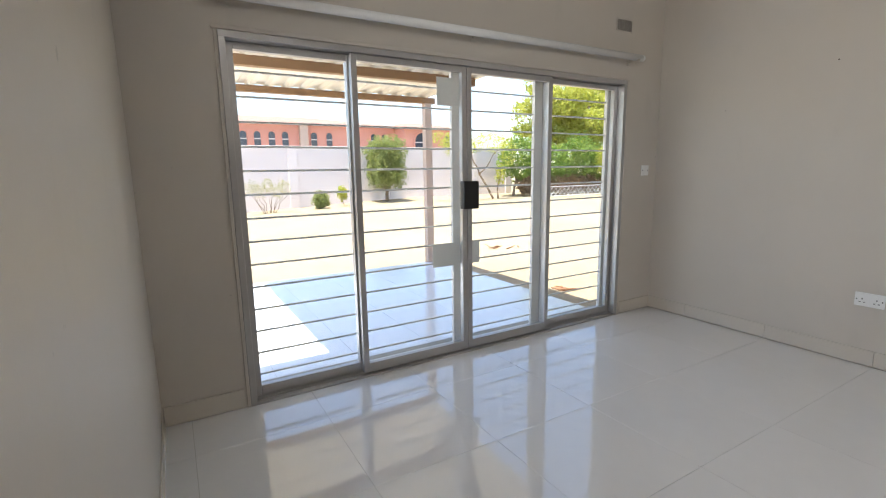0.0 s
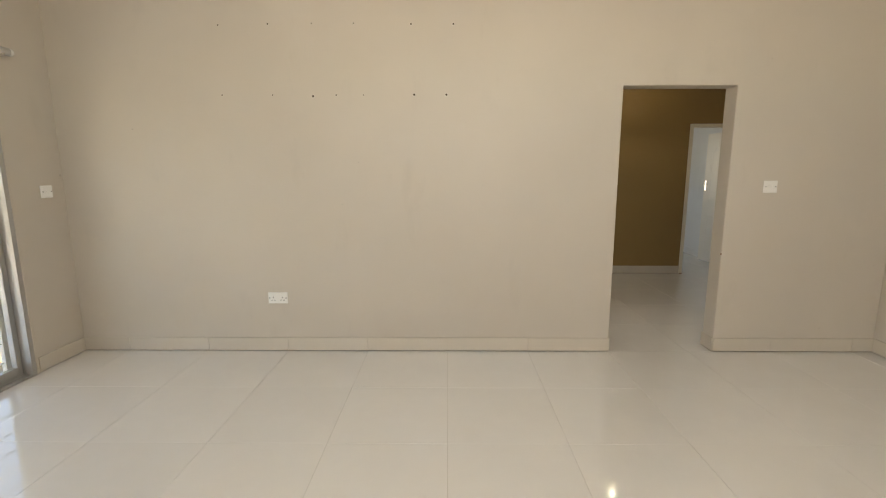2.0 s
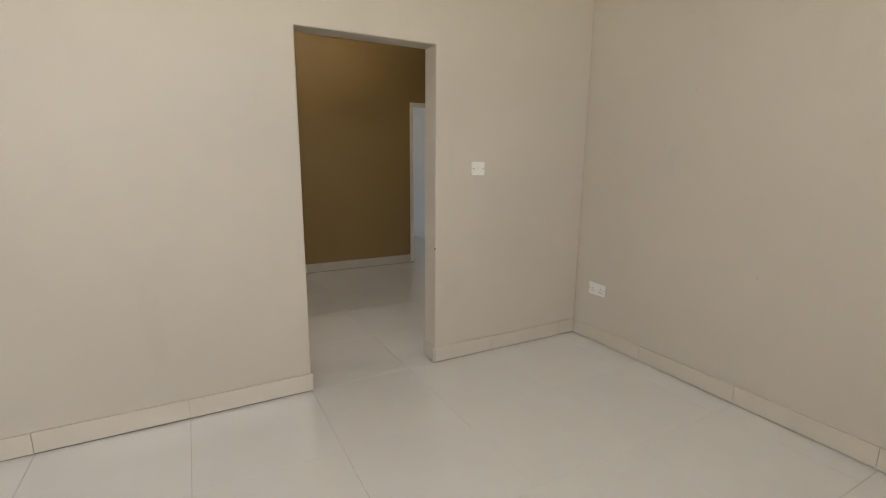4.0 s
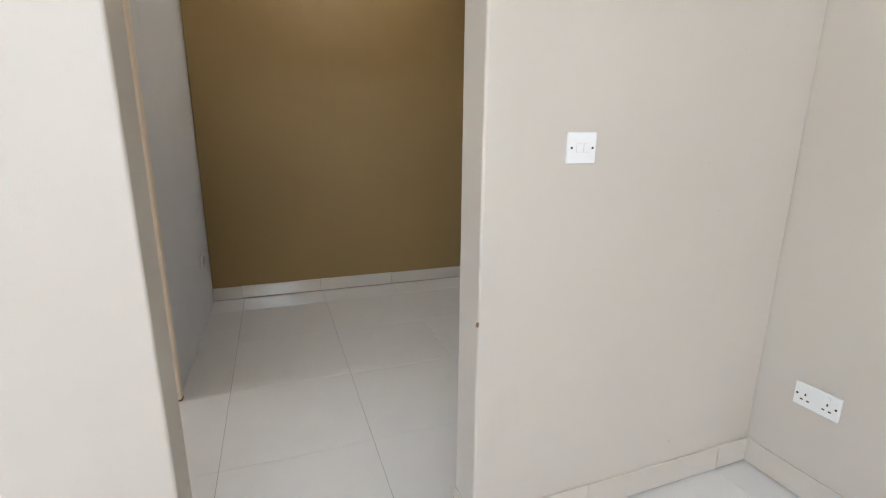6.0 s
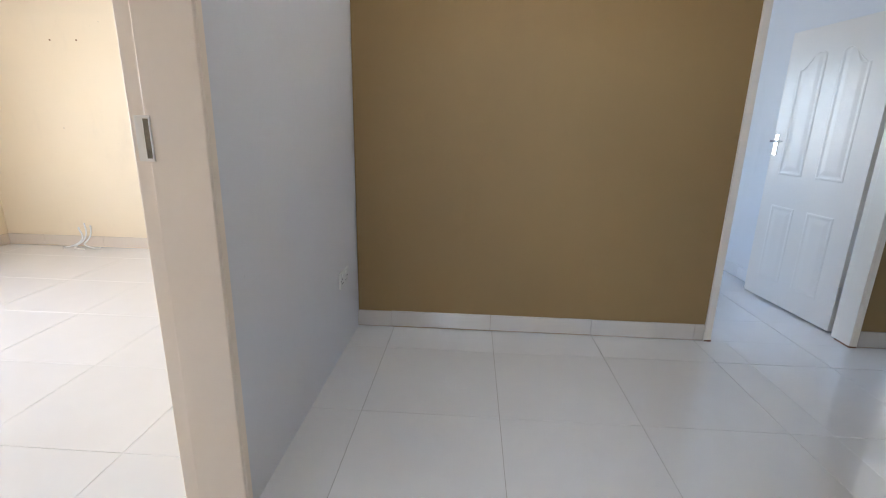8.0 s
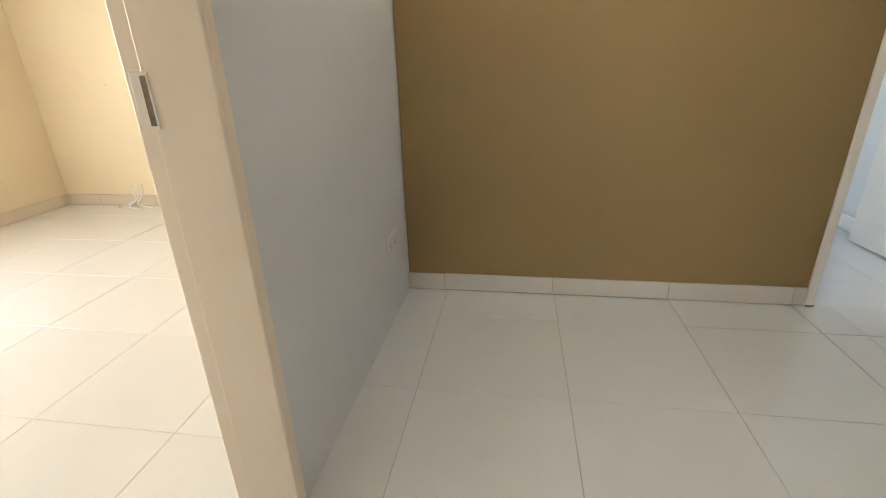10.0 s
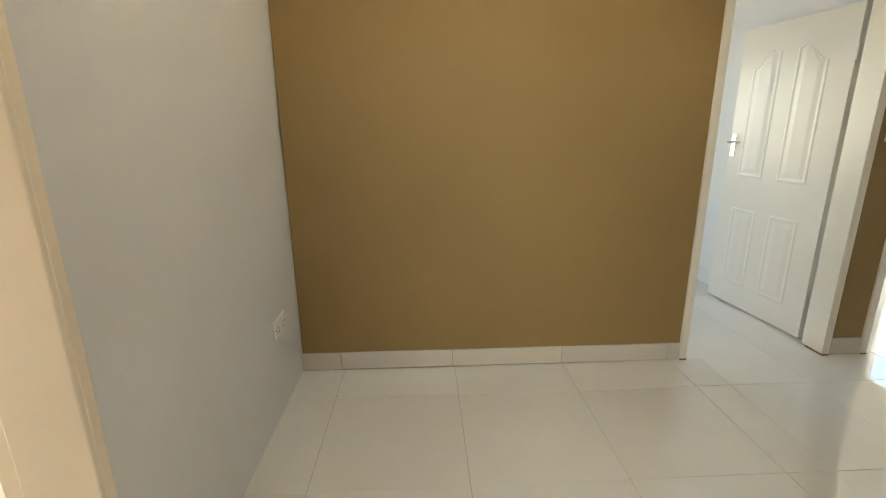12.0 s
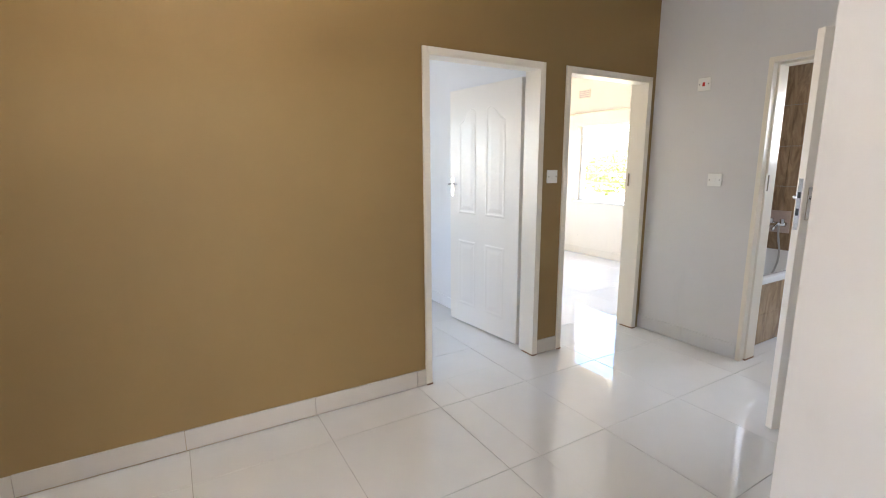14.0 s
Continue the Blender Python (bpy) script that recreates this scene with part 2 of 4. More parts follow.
def bm_tube(bm, a, b, r, seg=12, r2=None):
    a, b = Vector(a), Vector(b)
    d = b - a
    m = Matrix.Translation((a + b) / 2) @ d.to_track_quat("Z", "Y").to_matrix().to_4x4()
    bmesh.ops.create_cone(bm, cap_ends=True, segments=seg, radius1=r, radius2=r if r2 is None else r2, depth=d.length, matrix=m)


def mesh_of(name, bm, mats, smooth=False):
    me = bpy.data.meshes.new(name)
    bm.normal_update()
    bm.to_mesh(me)
    bm.free()
    for m in (mats if isinstance(mats, (list, tuple)) else [mats]):
        me.materials.append(m)
    if smooth:
        for p in me.polygons:
            p.use_smooth = True
    return me


def part(name, bm, mat, parent=None, label="", smooth=False, at=None):
    ob = new(name, mesh_of(name, bm, mat, smooth))
    if at is not None:
        ob.matrix_basis = at
    if parent is not None:
        ob.parent = parent
    return tagged(ob, label) if label else ob


def box_part(name, dims, mat, parent=None, label="", bevel=0.0, at=None):
    bm = bmesh.new()
    bm_box(bm, *dims, bevel)
    return part(name, bm, mat, parent, label, at=at)


def empty(name, m, label, category, group="", kind=""):
    ob = new(name)
    ob.empty_display_size = 0.1
    ob.matrix_basis = m
    return tagged(ob, label, category, group, kind)


def structure(ob, label, category):
    return tagged(ob, label, category, kind="structure")


def wall(name, axis, p0, p1, a0, a1, z0, z1, openings, mats, label, edge=0.0):
    """A wall between the planes p0 and p1 across axis, from a0 to a1 along it. openings: (a, b, bottom, top).
    mats: the paint of the p0 side, the p1 side and the reveals."""
    bm = bmesh.new()
    cuts_a = sorted({a0, a1, *[v for o in openings for v in o[:2]]})
    cuts_z = sorted({z0, z1, *[v for o in openings for v in o[2:]]})

    def solid(i, j):
        if not (0 <= i < len(cuts_a) - 1 and 0 <= j < len(cuts_z) - 1):
            return False
        ca, cz = (cuts_a[i] + cuts_a[i + 1]) / 2, (cuts_z[j] + cuts_z[j + 1]) / 2
        return not any(o[0] < ca < o[1] and o[2] < cz < o[3] for o in openings)

    def pt(p, a, z):
        return bm.verts.new((p, a, z) if axis == "x" else (a, p, z))

    def quad(pts, mi):
        f = bm.faces.new([pt(*q) for q in pts])
        f.material_index = mi

    for i in range(len(cuts_a) - 1):
        for j in range(len(cuts_z) - 1):
            if not solid(i, j):
                continue
            a, b, c, d = cuts_a[i], cuts_a[i + 1], cuts_z[j], cuts_z[j + 1]
            quad([(p0, a, c), (p0, b, c), (p0, b, d), (p0, a, d)], 0)
            quad([(p1, a, c), (p1, a, d), (p1, b, d), (p1, b, c)], 1)
            for di, dj, e in ((-1, 0, [(p0, a, c), (p0, a, d), (p1, a, d), (p1, a, c)]), (1, 0, [(p0, b, c), (p1, b, c), (p1, b, d), (p0, b, d)]),
                              (0, -1, [(p0, a, c), (p1, a, c), (p1, b, c), (p0, b, c)]), (0, 1, [(p0, a, d), (p0, b, d), (p1, b, d), (p1, a, d)])):
                if not solid(i + di, j + dj):
                    quad(e, 2)
    bmesh.ops.remove_doubles(bm, verts=bm.verts, dist=1e-5)
    bmesh.ops.recalc_face_normals(bm, faces=bm.faces)
    ob = structure(part(name, bm, mats), label, "wall")
    if edge:
        mod = ob.modifiers.new("worn_edges", "BEVEL")
        mod.width, mod.segments, mod.limit_method = edge, 3, "ANGLE"
    return ob

# ---- structure: walls, ceilings ----
CEIL = 2.83
P = 0.648          # tile pitch
XW, XE, YS = -4.266, 2.12, -4.02
CP = M["cream_pale"]
L, H_, B, C, W = M["living"], M["hall"], M["brown"], M["cream"], M["white_wall"]

wall("wall_west", "x", XW - 0.2, XW, -4.2, 0.0, -0.12, 2.9, [(-3.585, -0.462, -0.12, 2.045)], [M["plaster"], L, L],
     "beige-grey painted plaster wall around a sliding glass door")
wall("wall_doorway", "y", 0.0, 0.155, XW - 0.2, XE, 0.0, 2.9, [(0.0, 0.836, 0.0, 2.06)], [L, H_, L],
     "beige-grey plaster wall with a plain square doorway", 0.008)
wall("wall_south", "y", YS - 0.2, YS, XW, 2.3, 0.0, 2.9, [(-2.2, 0.6, 2.12, 2.68)], [M["plaster"], L, L], "beige-grey painted plaster wall with an assumed window")
wall("wall_east", "x", XE, 2.3, YS, 0.155, 0.0, 2.9, [], [L, H_, L], "beige-grey painted plaster wall")
wall("wall_hall_corner", "x", XE, 2.3, 0.155, 1.0, 0.0, 2.9, [], [H_, H_, H_], "light grey painted wall end beside the hall")
wall("wall_hall_south", "y", 0.85, 1.0, 2.3, 4.24, 0.0, 2.9, [], [H_, H_, H_], "light grey painted hall wall")
wall("wall_hall_west", "x", -0.445, -0.25, 0.155, 4.53, 0.0, 2.9, [(0.455, 1.35, 0.0, 2.075)], [C, H_, H_],
     "light grey painted hall wall with a door opening")
wall("wall_brown", "y", 2.9, 3.05, -0.245, 6.4, 0.0, 2.9, [(1.99, 2.918, 0.0, 2.065), (3.118, 4.040, 0.0, 2.065)], [B, W, W],
     "olive-brown accent wall with two door openings")
wall("wall_hall_east", "x", 4.093, 4.24, 1.0, 2.9, 0.0, 2.9, [(1.135, 2.078, 0.0, 2.065)], [H_, W, H_],
     "light grey painted hall wall with the bathroom door")
wall("wall_left_room_north", "y", 4.53, 4.72, -4.58, -0.245, 0.0, 2.9, [(-2.07, -1.17, 0.0, 2.03)], [C, C, C], "cream painted wall with a wooden door")
wall("wall_left_room_west", "x", -4.58, -4.38, 0.155, 4.53, 0.0, 2.9, [(0.8, 2.6, 0.85, 2.05)], [M["plaster"], C, C], "cream painted wall with an assumed window")
wall("wall_bedroom_north", "y", 6.0, 6.2, -0.245, 3.09, 0.0, 2.9, [(-0.1, 1.2, 0.85, 2.05)], [W, M["plaster"], W], "white painted bedroom wall with an assumed window")
wall("wall_bedroom_east", "x", 2.95, 3.09, 3.05, 6.0, 0.0, 2.9, [], [W, CP, W], "white painted bedroom wall")
wall("wall_bedroom_west", "x", -0.445, -0.245, 4.72, 6.2, 0.0, 2.9, [], [W, W, W], "white painted bedroom wall")
wall("wall_corner_room_east", "x", 6.2, 6.4, 3.05, 6.8, 0.0, 2.9, [(3.95, 5.70, 0.83, 1.965)], [CP, M["plaster"], CP], "cream painted wall with a wide window")
wall("wall_corner_room_north", "y", 6.6, 6.8, 3.09, 6.2, 0.0, 2.9, [(3.8, 5.4, 0.85, 2.05)], [CP, M["plaster"], CP], "cream painted wall with an assumed window")
wall("wall_corner_room_west", "x", 3.088, 3.09, 6.0, 6.8, 0.0, 2.9, [], [CP, CP, CP], "cream painted wall")
wall("wall_bathroom_east", "x", 5.97, 6.15, 0.3, 2.9, 0.0, 2.9, [(1.0, 1.8, 1.45, 2.05)], [W, M["plaster"], W], "bathroom wall with an assumed small window")
wall("wall_bathroom_south", "y", 0.12, 0.3, 4.09, 6.15, 0.0, 2.9, [], [W, W, W], "bathroom wall")
wall("wall_bathroom_west", "x", 4.09, 4.24, 0.3, 0.85, 0.0, 2.9, [], [W, W, W], "bathroom wall")
wall("wall_outer_passage", "y", 5.4, 5.5, -4.58, -0.445, 0.0, 2.9, [], [C, C, C], "cream painted wall")
wall("wall_outer_passage_west", "x", -4.58, -4.48, 4.72, 5.4, 0.0, 2.9, [], [C, C, C], "cream painted wall")

for nm, d in (("ceiling_living", (XW - 0.2, 2.3, -4.2, 0.0)), ("ceiling_hall", (-0.44, 4.24, 0.155, 2.9)), ("ceiling_left_room", (-4.58, -0.44, 0.155, 5.5)),
              ("ceiling_bedroom", (-0.44, 3.09, 3.05, 6.2)), ("ceiling_corner_room", (3.09, 6.4, 3.05, 6.8)), ("ceiling_bathroom", (4.24, 6.15, 0.12, 2.9))):
    structure(box_part(nm, (*d, CEIL, CEIL + 0.13), M["ceiling"]), "flat white painted ceiling board", "ceiling")


def cornice(name, pts):
    """A small coved strip along the ceiling edge; pts: (start, end, inward normal)."""
    bm = bmesh.new()
    prof = [(0, 0)] + [(0.07 - 0.07 * math.cos(a), -0.07 + 0.07 * math.sin(a)) for a in [math.pi / 2 * k / 8 for k in range(9)]]
    for a, b, n in pts:
        a, b, n = Vector(a), Vector(b), Vector(n)
        ra = [bm.verts.new((a.x + n.x * u, a.y + n.y * u, CEIL + v)) for u, v in prof]
        rb = [bm.verts.new((b.x + n.x * u, b.y + n.y * u, CEIL + v)) for u, v in prof]
        for i in range(len(prof)):
            bm.faces.new([ra[i], ra[(i + 1) % len(prof)], rb[(i + 1) % len(prof)], rb[i]])
        bm.faces.new(ra), bm.faces.new(rb[::-1])
    bmesh.ops.recalc_face_normals(bm, faces=bm.faces)
    return structure(part(name, bm, M["ceiling"], smooth=False), "white coved plaster cornice under the ceiling", "cornice")


cornice("trim_living", [((XW, YS, 0), (XW, 0, 0), (1, 0, 0)), ((XW, 0, 0), (XE, 0, 0), (0, -1, 0)), ((XE, YS, 0), (XE, 0, 0), (-1, 0, 0)), ((XW, YS, 0), (XE, YS, 0), (0, 1, 0))])

# ---- floors ----


def slab(name, d, mat, label):
    return structure(box_part(name, d, mat), label, "floor")


# ---- ground outside ----


def ground_z(x, y):
    rise = min(1.0, max(0.0, (-9 - x) / 10)) * min(1.0, max(0.0, (y + 2.5) / 7)) * 0.32
    return -0.12 + rise


bm = bmesh.new()
xs = [-900, -200, -80, -45, -35, -30, -26, -24, *[-22 + i * 0.75 for i in range(24)], 10, 40, 120, 900]
ys = [-900, -200, -60, -30, -15, *[-8 + i for i in range(34)], 35, 60, 150, 900]
grid = [[bm.verts.new((x, y, ground_z(x, y) + (0.02 * noise.noise(Vector((x, y, 0)) * 0.8) if -20 < x < -8 and -8 < y < 25 else 0))) for y in ys] for x in xs]
for i in range(len(xs) - 1):
    for j in range(len(ys) - 1):
        bm.faces.new([grid[i][j], grid[i + 1][j], grid[i + 1][j + 1], grid[i][j + 1]])
structure(part("ground", bm, M["sand"], smooth=True), "dry pale sandy yard with sparse dead grass", "ground")

# patio
patio = structure(box_part("patio", (-7.72, XW - 0.201, -7.0, -0.36, -0.22, -0.068), M["grout"]), "pale tiled patio slab", "patio")

# ---- sliding door ----


def sliding_door():
    t = empty("door_sliding", pose(0, 0, 0), "four-panel aluminium sliding glass door, closed", "sliding door", kind="structure")
    x1, x0 = XW + 0.012, XW - 0.11
    y0, y1, zt = -3.585, -0.462, 2.045
    A = M["aluminium"]
    f = 0.034
    box_part("frame_jamb", (x0, x1, y0, y0 + f, 0.012, zt - f), A, t, bevel=0.002)
    box_part("frame_jamb", (x0, x1, y1 - f, y1, 0.012, zt - f), A, t, bevel=0.002)
    box_part("frame_head", (x0, x1, y0, y1, zt - f, zt), A, t, bevel=0.002)
    box_part("bottom_track", (x0, x1, y0, y1, -0.02, 0.012), A, t, bevel=0.002)
    box_part("guide_rail", (x0 + 0.05, x0 + 0.056, y0 + f, y1 - f, 0.012, 0.024), A, t)
    box_part("guide_rail", (x1 - 0.045, x1 - 0.039, y0 + f, y1 - f, 0.012, 0.024), A, t)
    edges = [(-3.55, -2.858, 0), (-2.885, -2.072, 1), (-2.068, -1.285, 1), (-1.312, -0.497, 0)]
    for a, b, inner in edges:
        xa = x1 - 0.062 if inner else x1 - 0.108
        xb = xa + 0.04
        s = 0.038
        bm = bmesh.new()
        z0, z1 = 0.022, zt - 0.036
        bm_box(bm, xa, xb, a, a + s, z0, z1, 0.003)
        bm_box(bm, xa, xb, b - s, b, z0, z1, 0.003)
        bm_box(bm, xa, xb, a + s, b - s, z0, z0 + 0.06, 0.003)
        bm_box(bm, xa, xb, a + s, b - s, z1 - s, z1, 0.003)
        sash = part("sash", bm, A, t)
        g = box_part("pane", (xa + 0.017, xa + 0.022, a + s - 0.005, b - s + 0.005, z0 + 0.055, z1 - s + 0.005), M["glass"], sash)
        g.visible_shadow = False
    bm = bmesh.new()
    bm_box(bm, x1 - 0.021, x1 + 0.035, -2.132, -2.01, 1.058, 1.25, 0.005)
    part("lock_cover", bm, M["black"], t, "black lock cover")
    # plaster lip and threshold edge round the opening
    for d in ((y0 - 0.020, y0 - 0.002, 0.0, zt + 0.002), (y1 + 0.002, y1 + 0.022, 0.0, zt + 0.002), (y0 - 0.03, y1 + 0.03, zt + 0.003, zt + 0.024)):
        box_part("plaster_lip", (XW, XW + 0.013, *d), M["living"], t, "painted plaster lip", 0.003)
    return t


def security_gate():
    t = empty("security_gate", pose(XW - 0.134, 0, 0), "pale painted steel burglar gate of horizontal bars outside the glass", "security gate")
    S = M["steel"]
    y0, y1 = -3.575, -0.475
    for z in [0.123 + 0.135 * i for i in range(15)]:
        bm = bmesh.new()
        bm_tube(bm, (0, y0, z), (0, y1, z), 0.0065, 10)
        part("bar", bm, S, t)
    for y, w in ((-2.852, 0.058), (-2.095, 0.062), (-1.325, 0.085), (-0.512, 0.07), (-3.555, 0.03)):
        box_part("stile", (-0.016, 0.016, y - w / 2, y + w / 2, 0.0, 2.044), S, t, bevel=0.003)
    for z in (0.02, 2.024):
        box_part("rail", (-0.0155, 0.0155, y0, y1, z - 0.02, z + 0.02), S, t)
    box_part("lock_plate", (0.0165, 0.0205, -2.30, -1.895, 0.637, 0.806), S, t, "sheet steel plate over the gate lock", 0.001)
    box_part("lock_plate", (0.0165, 0.0205, -2.245, -2.057, 1.763, 1.95), S, t, "sheet steel plate over the upper bolt", 0.001)
    return t


sliding_door()
security_gate()


def curtain_rail():
    t = empty("curtain_rail", pose(XW + 0.085, 0, 2.215), "white painted curtain pole above the sliding door", "curtain rail")
    bm = bmesh.new()
    bm_tube(bm, (0, -3.66, -0.02), (0, -0.40, 0.0), 0.026, 18)
    part("pole", bm, M["plastic"], t, smooth=True)
    for y in (-3.55, -2.03, -0.45):
        bm = bmesh.new()
        bm_box(bm, -0.085, 0.0, y - 0.008, y + 0.008, -0.025, -0.005, 0.002)
        bm_box(bm, -0.085, -0.078, y - 0.02, y + 0.02, -0.05, 0.03, 0.002)
        bm_tube(bm, (0, y - 0.012, -0.012), (0, y + 0.012, -0.012), 0.022, 14)
        part("bracket", bm, M["living"], t)
    bm = bmesh.new()
    bmesh.ops.create_uvsphere(bm, u_segments=12, v_segments=8, radius=0.026, matrix=Matrix.Translation((0, -0.385, 0.0)))
    part("finial", bm, M["plastic"], t, smooth=True)
    return t


curtain_rail()


def air_vent(name, m, w, h, nx, nz, mat, label, back=None):
    """An air brick: a framed plate with rows of square holes, facing +x of its pose."""
    t = empty(name, m, label, "air vent")
    bm = bmesh.new()
    cw, ch = (w - 0.01) / nx, (h - 0.01) / nz
    for i in range(nx + 1):
        y = -w / 2 + 0.005 + i * cw
        k = 0.005 if i in (0, nx) else 0.0022
        bm_box(bm, 0.0, 0.005, y - k, y + k, -h / 2, h / 2)
    for j in range(nz + 1):
        z = -h / 2 + 0.005 + j * ch
        k = 0.005 if j in (0, nz) else 0.0022
        bm_box(bm, 0.0, 0.0045, -w / 2, w / 2, z - k, z + k)
    part("grille", bm, mat, t)
    # the sheet's colour stands in for the shade inside the holes
    box_part("backing", (0.0005, 0.002, -w / 2 + 0.002, w / 2 - 0.002, -h / 2 + 0.002, h / 2 - 0.002), back or M["slot"], t, "flat sheet coloured for the shade in the holes")
    return t


air_vent("air_vent", pose(XW, -0.522, 2.474), 0.195, 0.10, 7, 5, M["living"], "painted air brick with square holes high on the wall")


def wall_switch(name, m, label, rockers=1, w=0.098, h=0.092, red=False):
    """A switch plate on a wall, facing -y of its pose."""
    t = empty(name, m, label, "light switch")
    bm = bmesh.new()
    bm_box(bm, -w / 2, w / 2, -0.011, 0.0, -h / 2, h / 2, 0.004)
    part("plate", bm, M["plastic"], t)
    for i in range(rockers):
        x = (i - (rockers - 1) / 2) * 0.026
        bm = bmesh.new()
        bm_box(bm, x - 0.009, x + 0.009, -0.0155, -0.0105, -0.013, 0.013, 0.0015)
        part("rocker", bm, M["red"] if red else M["plastic"], t, "red rocker" if red else "")
    for x in (-w * 0.36, w * 0.36):
        bm = bmesh.new()
        bm_tube(bm, (x, -0.0125, 0), (x, -0.0105, 0), 0.0035, 10)
        part("screw", bm, M["slot"], t)
    return t


def socket_outlet(name, m, label, w=0.155, h=0.092, gangs=2):
    """A socket plate on a wall, facing -y of its pose."""
    t = empty(name, m, label, "wall socket")
    bm = bmesh.new()
    bm_box(bm, -w / 2, w / 2, -0.012, 0.0, -h / 2, h / 2, 0.004)
    part("plate", bm, M["plastic"], t)
    for g in range(gangs):
        cx = (g - (gangs - 1) / 2) * 0.074
        for dx, dz, a, b in ((0, 0.004, 0.0025, 0.005), (-0.011, -0.018, 0.005, 0.0025), (0.011, -0.018, 0.005, 0.0025)):
            box_part("pin_hole", (cx + dx - a, cx + dx + a, -0.0128, -0.0115, dz - b, dz + b), M["slot"], t)
        bm = bmesh.new()
        bm_box(bm, cx - 0.007, cx + 0.007, -0.0155, -0.0115, 0.022, 0.036, 0.0015)
        part("rocker", bm, M["plastic"], t)
    for sx in (-1, 1):
        bm = bmesh.new()
        bm_tube(bm, (sx * (w / 2 - 0.012), -0.0132, 0), (sx * (w / 2 - 0.012), -0.0115, 0), 0.0042, 12)
        part("screw", bm, M["slot"], t)
    return t


wall_switch("light_switch", pose(XW, -0.165, 1.297, 0, 0, 90), "single white switch plate beside the sliding door")
wall_switch("light_switch", pose(1.151, 0, 1.321), "white two-gang light switch beside the doorway", 2, 0.102)
wall_switch("light_switch", pose(3.013, 2.9, 1.316), "white light switch between the two doors", 1, 0.096)
wall_switch("light_switch", pose(4.093, 2.355, 1.284, 0, 0, -90), "white light switch on the grey hall wall", 1, 0.1)
wall_switch("isolator_switch", pose(4.093, 2.498, 1.965, 0, 0, -90), "white isolator switch plate with a red rocker", 1, 0.092, 0.092, True)
socket_outlet("wall_socket", pose(-2.652, 0, 0.446), "white double socket low on the long beige wall")
socket_outlet("wall_socket", pose(XE, -0.224, 0.416, 0, 0, -90), "white double socket low on the beige side wall")
socket_outlet("wall_socket", pose(-0.25, 2.56, 0.445, 0, 0, 90), "white double socket low on the grey hall wall")

hole_rng = random.Random(12)
for x, z, r in ((-2.971, 2.492, 0.007), (-2.607, 2.498, 0.007), (-2.286, 2.5, 0.006), (-1.982, 2.499, 0.006), (-1.564, 2.492, 0.008), (-1.257, 2.491, 0.008),
                (-2.978, 2.003, 0.006), (-2.602, 2.002, 0.006), (-2.299, 1.992, 0.010), (-2.126, 2.0, 0.007), (-1.924, 1.999, 0.006), (-1.546, 2.001, 0.010), (-1.307, 2.0, 0.010)):
    bm = bmesh.new()
    rim = [(r * hole_rng.uniform(1.1, 2.0) * math.cos(a), r * hole_rng.uniform(1.1, 1.9) * math.sin(a)) for a in [math.tau * k / 11 for k in range(11)]]
    fr = [bm.verts.new((u, -0.0012, v)) for u, v in rim]
    bk = [bm.verts.new((u * 1.06, 0.0, v * 1.06)) for u, v in rim]
    for f in [bm.faces.new(fr)] + [bm.faces.new([fr[k], bk[k], bk[(k + 1) % 11], fr[(k + 1) % 11]]) for k in range(11)]:
        f.material_index = 1
    bm_tube(bm, (0.001, -0.004, 0), (0.001, 0.0, 0.001), r * 0.8, 8)
    tagged(part("wall_plug", bm, [M["plug"], M["filler"]], at=pose(x, 0, z)), "small old screw hole with a broken plug and chipped pale plaster", "wall plug", "screw holes in the long wall")

# ---- door frames and doors ----


def door_frame(name, m, width, height, depth, label, rebate_far=True, thick=0.032, mat=None):
    """A pressed steel door frame. Local x along the wall, centred; the wall lies from y=0 to y=depth; profile with a rebate."""
    t = empty(name, m, label, "door frame", kind="structure")
    bm = bmesh.new()
    w = width / 2
    ya, yb = (-0.0105, depth - 0.042) if rebate_far else (0.042, depth + 0.0105)
    for s in (-1, 1):
        xa, xb = sorted((s * w, s * (w - thick)))
        bm_box(bm, xa, xb, -0.012, depth + 0.012, 0.0, height, 0.004)
        xa, xb = sorted((s * (w - thick + 0.002), s * (w - thick - 0.014)))
        bm_box(bm, xa, xb, ya, yb, 0.0, height - thick, 0.003)
    part("jamb", bm, mat or M["frame_paint"], t)
    bm = bmesh.new()
    bm_box(bm, -w + thick, w - thick, -0.012, depth + 0.012, height - thick, height, 0.004)
    bm_box(bm, -w + thick + 0.014, w - thick - 0.014, ya, yb, height - thick - 0.014, height - thick + 0.002, 0.003)
    part("head", bm, mat or M["frame_paint"], t)
    for s in (-1, 1):
        xa, xb = sorted((s * (w - 0.004), s * (w - thick - 0.0155)))
        box_part("rusted_foot", (xa, xb, ya - 0.003, yb + 0.0015, 0.0005, 0.010), M["rust"], t, "rusted foot of the frame")
    return t


